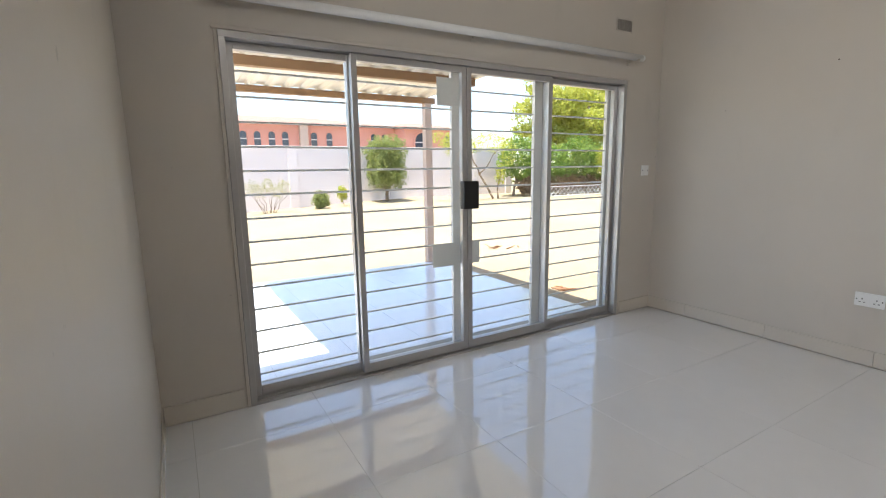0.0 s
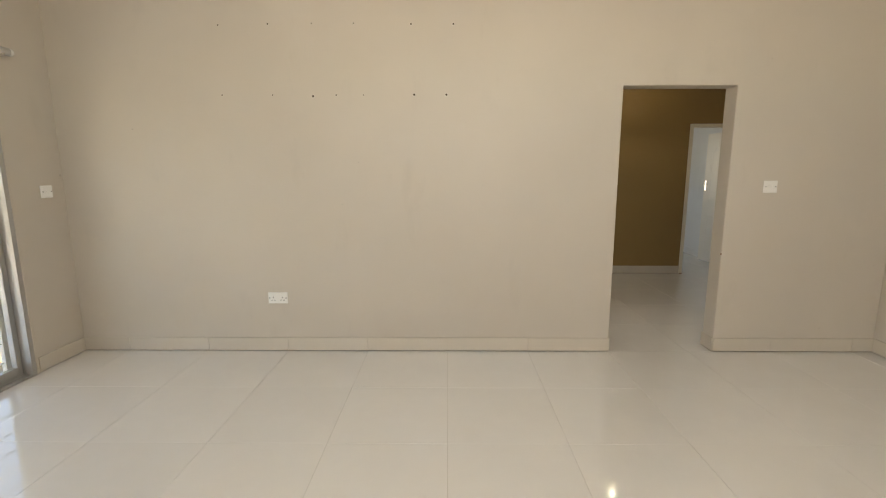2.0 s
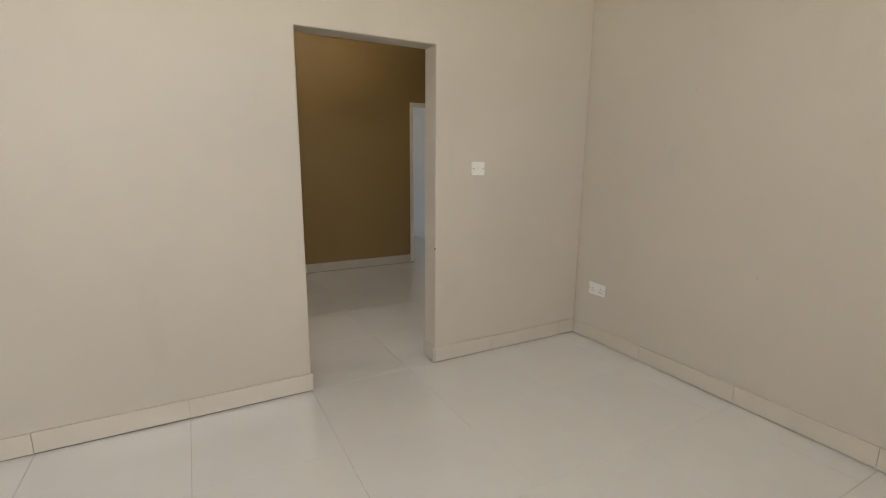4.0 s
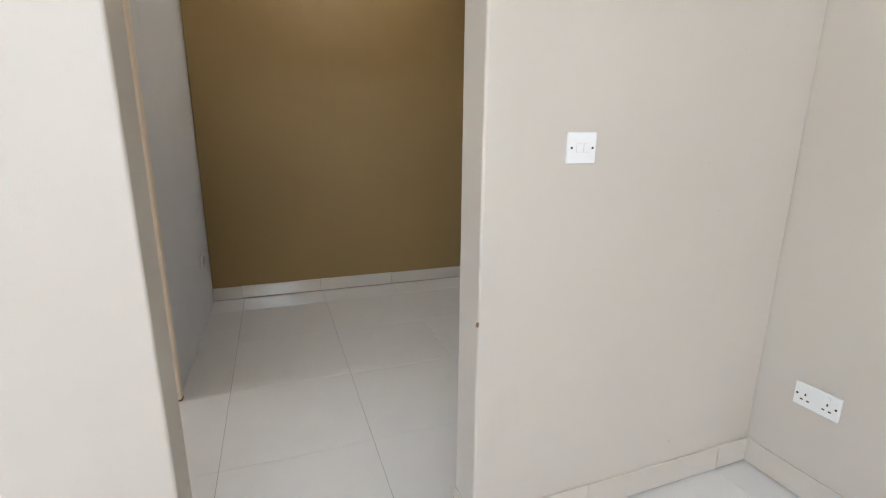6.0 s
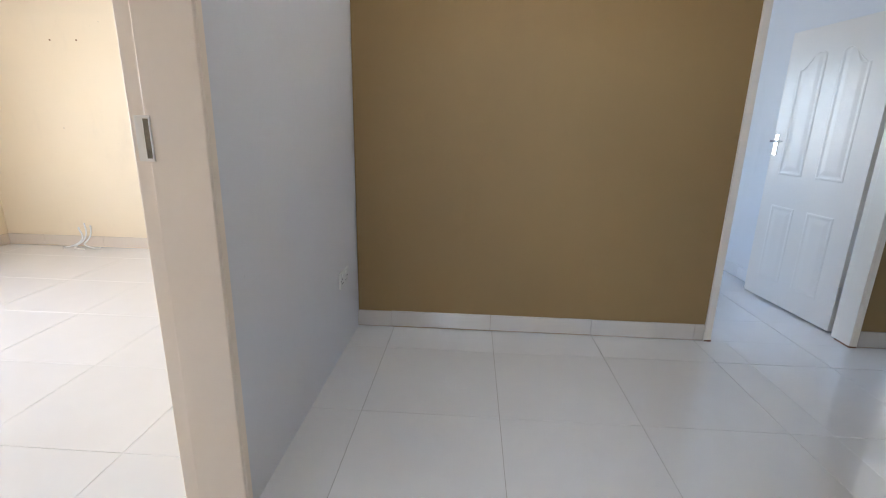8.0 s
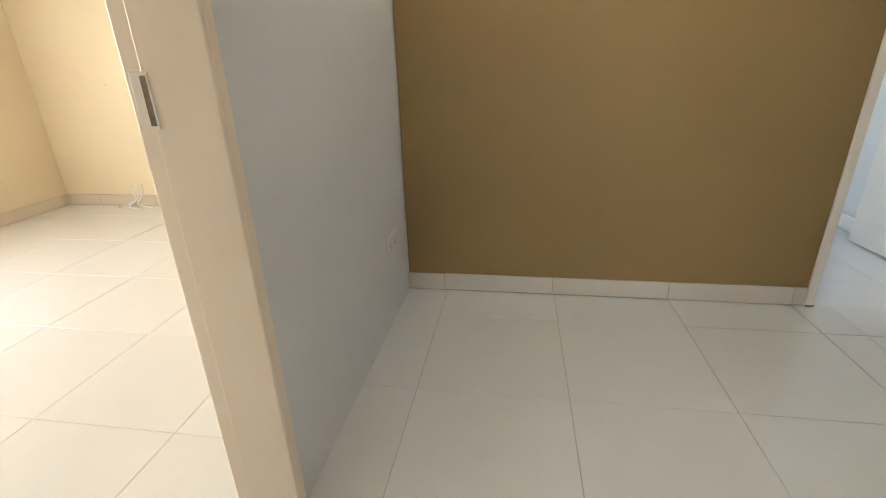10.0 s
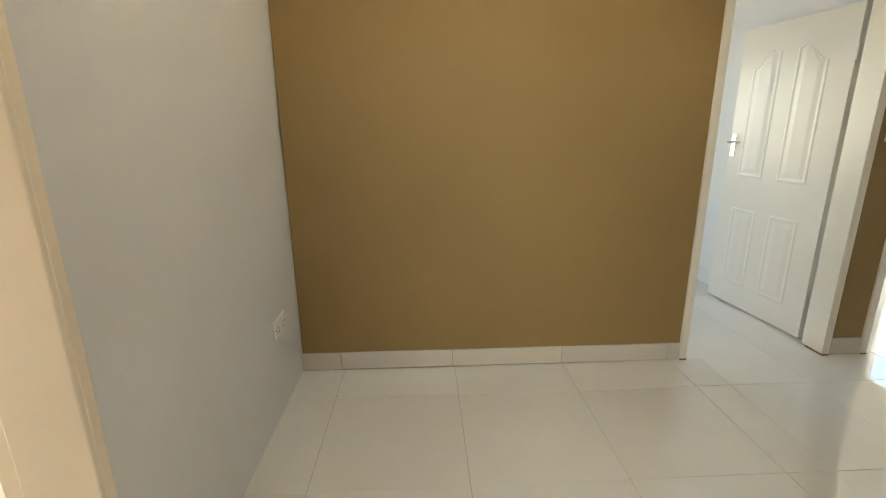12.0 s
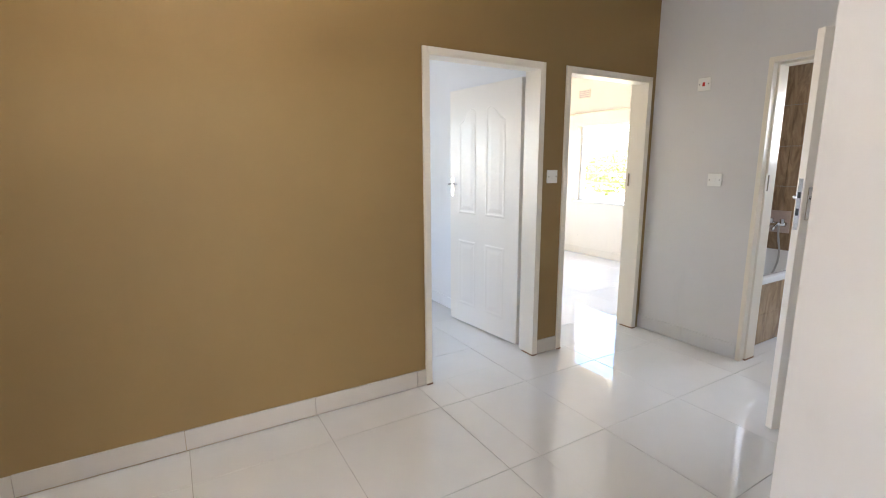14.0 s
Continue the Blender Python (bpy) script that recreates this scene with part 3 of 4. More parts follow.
def panel_rings(bm, outline, y, out):
    """A pressed panel: a raised moulding round a sunk band and a raised field; out: which way it faces along y."""
    cx = sum(p[0] for p in outline) / len(outline)
    cz = sum(p[1] for p in outline) / len(outline)
    sx = max(abs(p[0] - cx) for p in outline)
    sz = max(abs(p[1] - cz) for p in outline)
    rings = []
    for inset, h in ((0, 0.0), (0.008, 0.0022), (0.016, 0.0028), (0.028, 0.0010), (0.036, 0.0009), (0.062, 0.0030), (0.070, 0.0034)):
        rings.append([bm.verts.new((cx + (px - cx) * (1 - inset / sx), y + out * h, cz + (pz - cz) * (1 - inset / sz))) for px, pz in outline])
    n = len(outline)
    for a, b in zip(rings, rings[1:]):
        for i in range(n):
            bm.faces.new([a[i], a[(i + 1) % n], b[(i + 1) % n], b[i]])
    bm.faces.new(rings[-1])
    bmesh.ops.recalc_face_normals(bm, faces=bm.faces)


def panel_door(name, m, label, width=0.822, height=2.0, hand=1, start=0.004):
    """A moulded four-panel door leaf. Origin at the hinge at the floor; it runs along +x, faces lie at y=0 and y=0.04."""
    t = empty(name, m, label, "door", kind="structure")
    z0 = 0.012
    bm = bmesh.new()
    bm_box(bm, start, width, 0.0, 0.04, z0, z0 + height, 0.002)
    part("slab", bm, M["door_paint"], t)
    st, mid = 0.12, 0.115
    pw = (width - 2 * st - mid) / 2
    for k in (0, 1):
        xa = st + k * (pw + mid)
        xb = xa + pw
        top, lift = z0 + height - 0.275, 0.11
        arch = []
        for i in range(13):
            u = i / 12
            s = u if k == 0 else 1 - u
            rise = lift * (0.5 - 0.5 * math.cos(math.pi * min(1, s / 0.8))) - (0.02 * ((s - 0.8) / 0.2) ** 2 if s > 0.8 else 0)
            arch.append((xa + u * pw, top + rise))
        upper = [(xa, z0 + 0.975), (xb, z0 + 0.975)] + arch[::-1]
        lower = [(xa, z0 + 0.165), (xb, z0 + 0.165), (xb, z0 + 0.745), (xa, z0 + 0.745)]
        for o in (upper, lower):
            for y, out in ((0.0, -1), (0.04, 1)):
                bm = bmesh.new()
                panel_rings(bm, o, y - out * 0.0005, out)
                part("panel", bm, M["door_paint"], t)
    for y, s in ((0.0, -1), (0.04, 1)):
        bm = bmesh.new()
        x = width - 0.042
        ya, yb = sorted((y, y + s * 0.007))
        bm_box(bm, x - 0.02, x + 0.02, ya, yb, 1.13, 1.29, 0.003)
        plate = part("handle_plate", bm, M["chrome"], t, "chrome lock plate")
        bm = bmesh.new()
        bm_tube(bm, (x, y, 1.235), (x, y + s * 0.05, 1.235), 0.009, 12)
        bm_tube(bm, (x + 0.008, y + s * 0.045, 1.235), (x - 0.11, y + s * 0.048, 1.235), 0.0085, 12, 0.007)
        part("handle", bm, M["chrome"], plate, "chrome lever handle", smooth=True)
    bm = bmesh.new()
    bm_box(bm, width - 0.0005, width + 0.0015, 0.008, 0.032, 1.08, 1.33)
    lock = part("lock_face", bm, M["chrome"], t, "steel lock face on the door edge")
    for za, zb in ((1.235, 1.265), (1.15, 1.185)):
        box_part("bolt_hole", (width + 0.001, width + 0.0025, 0.012, 0.028, za, zb), M["slot"], lock)
    for z in (0.28, 1.76):
        bm = bmesh.new()
        bm_tube(bm, (start - 0.008, 0.046, z - 0.05), (start - 0.008, 0.046, z + 0.05), 0.007, 10)
        bm_box(bm, start - 0.003, start + 0.001, 0.004, 0.046, z - 0.05, z + 0.05)
        part("hinge", bm, M["steel"], t)
    return t


door_frame("door_frame_bedroom", pose(2.4535, 2.9, 0), 0.937, 2.07, 0.15, "cream enamelled steel frame of the half-open bedroom door")
door_frame("door_frame_corner_room", pose(3.579, 2.9, 0), 0.930, 2.07, 0.15, "cream enamelled steel frame of the open corner room doorway")
door_frame("door_frame_left_room", pose(-0.25, 0.9025, 0, 0, 0, 90), 0.905, 2.08, 0.195, "peach-cream enamelled steel frame of the left room doorway", mat=M["frame_peach"])
door_frame("door_frame_bathroom", pose(4.093, 1.6065, 0, 0, 0, -90), 0.95, 2.07, 0.147, "cream enamelled steel frame of the bathroom doorway", False)

panel_door("door_bedroom", pose(2.934, 3.14, 0, 0, 0, 95.2), "white moulded four-panel door standing open into the bedroom", start=-0.032)
panel_door("door_bathroom", pose(4.07, 1.19, 0, 0, 0, 156), "white moulded panel door standing open into the hall", hand=-1)

# ---- small fittings on the frames ----


def strike_plate(m, label):
    t = empty("strike_plate", m, label, "strike plate")
    bm = bmesh.new()
    bm_box(bm, -0.022, 0.022, -0.003, 0.0, -0.06, 0.06, 0.001)
    part("plate", bm, M["frame_paint"], t)
    box_part("latch_hole", (0.002, 0.018, -0.0042, -0.0025, -0.052, 0.052), M["hole"], t, "long grimy latch slot", bevel=0.0008)
    box_part("latch_lip", (0.0182, 0.0215, -0.0055, -0.0025, -0.054, 0.054), M["steel"], t, "chipped bright edge of the slot", bevel=0.0008)
    return t


strike_plate(pose(-0.408, 1.3085, 1.25), "painted steel strike plate with a chipped dark slot")
strike_plate(pose(3.989, 3.02, 1.27, 0, 0, -90), "painted steel strike plate with a dark slot")
strike_plate(pose(4.13, 2.0315, 1.27), "painted steel strike plate with a dark slot")

# ---- hall ceiling lamp ----


def bulb_lamp():
    t = empty("ceiling_lamp", pose(0.88, 1.92, CEIL), "bare bulb in a white ceiling batten holder, lit", "ceiling lamp")
    bm = bmesh.new()
    bm_tube(bm, (0, 0, 0.0), (0, 0, -0.02), 0.05, 24)
    bm_tube(bm, (0, 0, -0.02), (0, 0, -0.06), 0.022, 18)
    part("holder", bm, M["plastic"], t)
    m, nt, b = node_mat("lit_bulb")
    b.inputs["Emission Color"].default_value = (1.0, 0.89, 0.73, 1)
    b.inputs["Emission Strength"].default_value = BULB
    bm = bmesh.new()
    bmesh.ops.create_uvsphere(bm, u_segments=16, v_segments=10, radius=0.0082, matrix=Matrix.Translation((0, 0, -0.073)) @ Matrix.Diagonal((1, 1, 1.25, 1)))
    part("bulb", bm, m, t, "glowing warm bulb", smooth=True)
    return t


bulb_lamp()

# ---- left room ----


def wooden_door():
    t = empty("door_wooden", pose(-1.62, 4.53, 0), "closed reddish-brown wooden door in a varnished frame", "door", kind="structure")
    bm = bmesh.new()
    bm_box(bm, -0.45, -0.39, 0.0, 0.19, 0.0, 2.03, 0.004)
    bm_box(bm, 0.39, 0.45, 0.0, 0.19, 0.0, 2.03, 0.004)
    bm_box(bm, -0.39, 0.39, 0.0, 0.19, 1.97, 2.03, 0.004)
    part("frame", bm, M["wood_pale"], t)
    box_part("slab", (-0.386, 0.386, 0.10, 0.14, 0.01, 1.965), M["wood"], t, bevel=0.003)
    for xa, xb in ((-0.30, -0.04), (0.04, 0.30)):
        for za, zb in ((0.15, 0.85), (1.0, 1.85)):
            bm = bmesh.new()
            panel_rings(bm, [(xa, za), (xb, za), (xb, zb), (xa, zb)], 0.1005, -1)
            part("panel", bm, M["wood"], t)
    return t


wooden_door()


def loose_cable():
    """White flex coming out of the wall just above the skirting and lying in loops."""
    cu = bpy.data.curves.new("cable", "CURVE")
    cu.dimensions, cu.bevel_depth, cu.bevel_resolution = "3D", 0.006, 2
    for k in range(3):
        sp = cu.splines.new("NURBS")
        n = 14
        sp.points.add(n - 1)
        for i in range(n):
            u = i / (n - 1)
            a = u * 5.5 + k * 1.3
            sp.points[i].co = (0.10 * math.sin(a) * u + 0.05 * k, -0.02 - 0.10 * u * (0.6 + 0.4 * math.cos(a)), max(0.012, 0.16 * (1 - u) ** 1.5 + 0.04 * math.sin(a) * (1 - u)), 1)
        sp.use_endpoint_u = True
    cu.materials.append(M["plastic"])
    ob = new("cable", cu)
    ob.matrix_basis = pose(-3.55, 4.518, 0) @ Matrix.Scale(1.3, 4)
    return tagged(ob, "loose white electric cable hanging out of the wall onto the floor", "cable")


loose_cable()
for x, z in ((-3.52, 2.0), (-3.26, 2.0)):
    bm = bmesh.new()
    bm_tube(bm, (0, -0.003, 0), (0, 0.0, 0), 0.008, 9)
    tagged(part("wall_plug", bm, M["rust"], at=pose(x, 4.53, z)), "small old screw hole in the cream wall", "wall plug", "screw holes in the cream wall")

# ---- windows ----


def window(name, m, w, h, lights, label, bars=True):
    """A steel window. Local x along the wall, centred, y through it (0 inside face, 0.2 outside), z from the sill."""
    t = empty(name, m, label, "window", kind="structure")
    f = 0.035
    bm = bmesh.new()
    bm_box(bm, -w / 2, -w / 2 + f, 0.08, 0.12, 0, h, 0.002)
    bm_box(bm, w / 2 - f, w / 2, 0.08, 0.12, 0, h, 0.002)
    bm_box(bm, -w / 2 + f, w / 2 - f, 0.08, 0.12, 0, f, 0.002)
    bm_box(bm, -w / 2 + f, w / 2 - f, 0.08, 0.12, h - f, h, 0.002)
    for i in range(1, lights):
        x = -w / 2 + w * i / lights
        bm_box(bm, x - 0.018, x + 0.018, 0.082, 0.118, f, h - f, 0.002)
    part("window_frame", bm, M["steel"], t)
    for i in range(lights):
        a, b = -w / 2 + w * i / lights + 0.015, -w / 2 + w * (i + 1) / lights - 0.015
        g = box_part("pane", (a, b, 0.098, 0.102, 0.03, h - 0.03), M["glass"], t)
        g.visible_shadow = False
    if bars:
        n = int(h / 0.13)
        for i in range(1, n):
            bm = bmesh.new()
            bm_tube(bm, (-w / 2, 0.06, h * i / n), (w / 2, 0.06, h * i / n), 0.005, 8)
            part("bar", bm, M["steel"], t)
    box_part("window_sill", (-w / 2 - 0.01, w / 2 + 0.01, -0.03, 0.079, -0.022, -0.001), M["frame_paint"], t, bevel=0.004)
    return t


window("window_corner_room", pose(6.2, 4.825, 0.83, 0, 0, -90), 1.75, 1.135, 1, "assumed white steel window, out of view with burglar bars and a pale sill")
# all windows below are assumed and out of view
window("assumed_window_corner_room_north", pose(4.6, 6.6, 0.85), 1.6, 1.2, 2, "assumed white steel window, out of view", False)
window("window_bedroom", pose(0.55, 6.0, 0.85), 1.3, 1.2, 2, "assumed white steel window, out of view", False)
window("window_left_room", pose(-4.38, 1.7, 0.85, 0, 0, 90), 1.8, 1.2, 3, "assumed white steel window, out of view", False)
window("assumed_window_bathroom", pose(5.97, 1.4, 1.45, 0, 0, -90), 0.8, 0.6, 1, "small assumed white steel window, out of view", False)
# added to hold the living room's fill lamp
window("assumed_window_living_south", pose(-0.8, YS, 2.12, 0, 0, 180), 2.8, 0.56, 4, "assumed white steel window, out of view", False)
air_vent("air_vent", pose(6.2, 5.60, 2.43, 0, 0, 180), 0.22, 0.12, 1, 4, M["cream"], "cream painted air brick above the window", M["post"])
bm = bmesh.new()
bm_tube(bm, (6.13, 3.7, 2.14), (6.13, 5.95, 2.14), 0.012, 10)
for y in (3.85, 5.8):
    bm_box(bm, 6.12, 6.2, y - 0.008, y + 0.008, 2.13, 2.15)
tagged(part("curtain_rail", bm, M["cream"]), "thin pale curtain pole above the window", "curtain rail")

# ---- bathroom ----


def bathtub():
    t = empty("bathtub", pose(5.09, 2.51, 0), "white built-in bathtub with a tiled brown front", "bathtub")
    l, w, h = 0.855, 0.37, 0.54
    bm = bmesh.new()

    def ring(inx, iny, z, r):
        vs = []
        for sx, sy in ((-1, -1), (1, -1), (1, 1), (-1, 1)):
            cx, cy = sx * (l - inx - r), sy * (w - iny - r)
            a0 = {(-1, -1): 180, (1, -1): 270, (1, 1): 0, (-1, 1): 90}[(sx, sy)]
            for k in range(5):
                a = radians(a0 + 22.5 * k)
                vs.append(bm.verts.new((cx + r * math.cos(a), cy + r * math.sin(a), z)))
        return vs

    rings = [ring(0, 0, h - 0.05, 0.01), ring(0, 0, h - 0.006, 0.01), ring(0.006, 0.006, h, 0.012), ring(0.06, 0.055, h, 0.09), ring(0.07, 0.065, h - 0.012, 0.10),
             ring(0.12, 0.09, 0.2, 0.12), ring(0.2, 0.14, 0.13, 0.14)]
    for a, b in zip(rings, rings[1:]):
        for i in range(len(a)):
            bm.faces.new([a[i], a[(i + 1) % len(a)], b[(i + 1) % len(b)], b[i]])
    bm.faces.new(rings[-1])
    bmesh.ops.recalc_face_normals(bm, faces=bm.faces)
    part("basin", bm, M["tub"], t, smooth=True)
    front = box_part("front_panel", (-l, l, -w + 0.012, -w + 0.05, 0.0, h - 0.05), M["grout"], t, "brown tiled front")
    for i in range(9):
        for j in range(2):
            a = -l + i * 0.2
            b = min(l, a + 0.197)
            if b - a > 0.03:
                box_part("tile", (a, b, -w + 0.004, -w + 0.013, 0.005 + j * 0.243, 0.245 + j * 0.243), M["bath_tile"], front)
    return t


bathtub()
wall_face = structure(box_part("wall_tiling_bathroom", (5.958, 5.9695, 1.9, 2.895, 0.0, 2.5), M["grout"]), "glossy marbled brown wall tiles with dark joints", "wall tiling")
for i in range(5):
    for j in range(6):
        box_part("tile", (5.948, 5.9585, 1.902 + i * 0.199, 1.902 + i * 0.199 + 0.196, 0.004 + j * 0.39, 0.004 + j * 0.39 + 0.386), M["bath_tile"], wall_face, bevel=0.0)

side = structure(box_part("wall_tiling_bathroom_north", (4.25, 5.945, 2.8885, 2.8995, 0.0, 2.5), M["grout"]), "glossy marbled brown wall tiles with dark joints", "wall tiling")
for i in range(9):
    for j in range(6):
        a = 4.252 + i * 0.199
        b = min(5.944, a + 0.196)
        if b - a > 0.03:
            box_part("tile", (a, b, 2.880, 2.889, 0.004 + j * 0.39, 0.390 + j * 0.39), M["bath_tile"], side)


def bath_mixer():
    t = empty("bath_mixer", pose(5.948, 2.70, 0.80), "chrome wall bath mixer with a hand shower hose", "bath tap")
    box_part("backplate", (-0.012, 0.0, -0.09, 0.09, -0.09, 0.13), M["post"], t, "square beige tile behind the tap", 0.002)
    bm = bmesh.new()
    bm_tube(bm, (-0.012, -0.05, 0), (-0.07, -0.05, 0), 0.02, 14)
    bm_tube(bm, (-0.012, 0.05, 0), (-0.07, 0.05, 0), 0.02, 14)
    bm_tube(bm, (-0.06, -0.075, 0), (-0.06, 0.075, 0), 0.022, 16)
    bm_tube(bm, (-0.06, 0, -0.01), (-0.14, 0, -0.05), 0.014, 12)
    part("mixer_body", bm, M["chrome"], t, smooth=True)
    for y in (-0.05, 0.05):
        bm = bmesh.new()
        bm_tube(bm, (-0.07, y, 0.01), (-0.075, y, 0.055), 0.018, 10, 0.022)
        part("knob", bm, M["chrome"], t)
    cu = bpy.data.curves.new("hose", "CURVE")
    cu.dimensions, cu.bevel_depth = "3D", 0.009
    sp = cu.splines.new("NURBS")
    pts = ((-0.06, -0.02, -0.02), (-0.09, -0.03, -0.12), (-0.07, -0.07, -0.25), (-0.09, -0.06, -0.42), (-0.16, -0.03, -0.55))
    sp.points.add(len(pts) - 1)
    for p_, c in zip(sp.points, pts):
        p_.co = (*c, 1)
    sp.use_endpoint_u = True
    cu.materials.append(M["aluminium"])
    ho = new("hose", cu)
    ho.parent = t
    return t


bath_mixer()

# ---- garden ----


def leaves(bm, centre, radii, count, size, r, box=False, hollow=0.55):
    """Scatter small leaves in an uneven rounded volume."""
    c = Vector(centre)
    for _ in range(count):
        if box:
            d = Vector((r.uniform(-1, 1), r.uniform(-1, 1), r.uniform(-1, 1)))
            k = max(abs(d.x), abs(d.y), abs(d.z))
            d = d / max(k, 1e-3)
            d = d.lerp(d.normalized() * 1.15, 0.38) * r.uniform(hollow, 1.0)
        else:
            d = Vector((r.gauss(0, 1), r.gauss(0, 1), r.gauss(0, 1))).normalized() * r.uniform(hollow, 1.0)
        d *= 0.88 + 0.3 * noise.noise(d * 2.3 + c)
        p = c + Vector((d.x * radii[0], d.y * radii[1], d.z * radii[2]))
        n = Vector((r.uniform(-1, 1), r.uniform(-1, 1), r.uniform(-0.3, 1))).normalized()
        u = n.orthogonal().normalized()
        u.rotate(Matrix.Rotation(r.uniform(0, 6.28), 3, n))
        v = n.cross(u)
        s = size * r.uniform(0.6, 1.3)
        bm.faces.new([bm.verts.new(p + q) for q in (-u * s, v * s * 0.45 - n * s * 0.15, u * s, -v * s * 0.45 - n * s * 0.15)])


def limb(bm, a, b, r0, r1, bend, r, seg=7, steps=4):
    a, b = Vector(a), Vector(b)
    prev = a
    for i in range(1, steps + 1):
        u = i / steps
        q = a.lerp(b, u) + Vector((r.uniform(-bend, bend), r.uniform(-bend, bend), 0)) * (1 if i < steps else 0)
        bm_tube(bm, prev, q, r0 + (r1 - r0) * (i - 1) / steps, seg, r0 + (r1 - r0) * u)
        prev = q


def plant(name, base, label, category, limbs, crowns, mat, seed, split=False):
    """limbs: (from, to, radius, radius). crowns: (centre, radii, count, leaf size, boxy)."""
    r = random.Random(seed)
    t = empty(name, pose(*base), label, category)
    bm = bmesh.new()
    for k, (a, b, r0, r1) in enumerate(limbs):
        if split and k:
            part("stem", bm, M["bark"], t, smooth=True)
            bm = bmesh.new()
        limb(bm, a, b, r0, r1, 0.06, r)
    part("stem" if split else "trunk", bm, M["bark"], t, smooth=True)
    bm = bmesh.new()
    for c, rad, n, s, bx in crowns:
        leaves(bm, c, rad, n, s, r, bx)
    part("crown", bm, mat, t)
    return t


plant("topiary_bush", (-18.5, 3.55, 0.16), "tall clipped green bush against the white garden wall", "bush",
      [((0, 0, 0), (0.05, 0, 0.9), 0.07, 0.05), ((0, 0.02, 0.3), (0.2, 0.35, 1.2), 0.04, 0.02), ((0, 0, 0.3), (-0.1, -0.4, 1.1), 0.04, 0.02)],
      [((0, 0, 1.5), (0.80, 0.75, 1.08), 9000, 0.05, True), ((0, 0, 1.5), (0.6, 0.56, 0.85), 1500, 0.07, True)], M["leaf_green"], 3)
plant("dry_shrub", (-18.3, -0.95, -0.1), "sparse pale shrub with thin bare stems", "shrub",
      [((0, 0.04 * i, 0), (0.12 * math.sin(i * 2), 0.17 * i, 0.75 + 0.1 * math.cos(i * 1.7)), 0.014, 0.004) for i in range(-4, 5)],
      [((0.1 * math.sin(i), 0.155 * i, 0.88 + 0.12 * math.cos(i * 1.9)), (0.26, 0.2, 0.30), 95, 0.035, False) for i in range(-4, 5)], M["leaf_pale"], 5, True)
plant("small_bush", (-18.2, 0.82, -0.02), "low round green bush by the garden wall", "bush",
      [((0, 0, 0), (0, 0, 0.3), 0.03, 0.02)], [((0, 0, 0.36), (0.3, 0.36, 0.36), 1500, 0.045, False)], M["leaf_green"], 7)
plant("small_bush", (-18.3, 1.66, 0.0), "small yellow flowering bush by the garden wall", "bush",
      [((0, 0, 0), (0, 0.02, 0.4), 0.02, 0.012)], [((0, 0, 0.55), (0.2, 0.2, 0.32), 420, 0.05, False)], M["leaf_yellow"], 8)
plant("thin_tree", (-16.8, 7.5, 0.16), "thin leaning young tree with sparse yellow leaves", "tree",
      [((0, 0, 0), (-0.2, -0.55, 1.0), 0.05, 0.035), ((-0.2, -0.55, 1.0), (-0.1, -1.1, 2.0), 0.035, 0.015), ((-0.2, -0.55, 1.0), (0.1, 0.25, 2.0), 0.03, 0.012), ((0, 0.25, 0), (0, 0.35, 1.2), 0.04, 0.015)],
      [((0, -1.5, 2.1), (0.8, 1.05, 0.55), 800, 0.045, False), ((0, -0.1, 2.25), (0.7, 1.0, 0.5), 700, 0.045, False), ((0, 0.75, 1.9), (0.4, 0.4, 0.8), 330, 0.045, False), ((0, 0.35, 1.0), (0.25, 0.25, 0.5), 160, 0.06, False), ((-0.2, -2.4, 2.4), (0.5, 0.6, 0.3), 200, 0.05, False)],
      M["leaf_yellow"], 11, True)
plant("hedge", (-17.6, 12.2, 0.16), "dense dark green hedge with yellow leaves", "hedge",
      [((0, y, 0), (0, y + 0.2, 1.4), 0.06, 0.03) for y in (-3, -1.5, 0, 1.5, 3)],
      [((0, y, 1.45 + 0.2 * math.sin(y * 1.7)), (0.9, 1.35, 1.25), 2600, 0.085, False) for y in (-2.6, -0.9, 0.9, 2.7, 4.6, 6.5, 8.5)], M["leaf_dark"], 13, True)
plant("undergrowth", (-17.35, 12.2, 0.16), "brown dry undergrowth of stems and dead leaves under the hedge", "undergrowth",
      [((0, -2.6 + 0.55 * k, 0), (0.1 * math.sin(k * 3), -2.5 + 0.55 * k, 0.9), 0.03, 0.012) for k in range(20)],
      [((0.1 * math.sin(k), -2.4 + 0.8 * k, 0.48), (0.45, 0.62, 0.5), 900, 0.075, False) for k in range(14)], M["leaf_brown"], 29)
plant("flowering_bush", (-16.2, 13.6, 0.16), "bright yellow-green bush in front of the hedge", "bush",
      [((0, 0, 0), (0, 0, 1.0), 0.05, 0.03)], [((0, 0, 1.5), (0.55, 0.7, 0.9), 1500, 0.07, False), ((0.1, 1.6, 1.1), (0.6, 0.8, 0.8), 1200, 0.07, False)], M["leaf_yellow"], 14)
rc = random.Random(31)
CLUMPS = []
for _ in range(120):
    u = Vector((rc.gauss(0, 1), rc.gauss(0, 1), rc.gauss(0, 0.8))).normalized() * rc.uniform(0.35, 1.0)
    CLUMPS.append(((0.3 + u.x * 2.0, 1.3 + u.y * 4.6, 4.0 + u.z * 2.5), (rc.uniform(0.5, 0.9), rc.uniform(0.6, 1.1), rc.uniform(0.3, 0.55)), 230, 0.10, False))
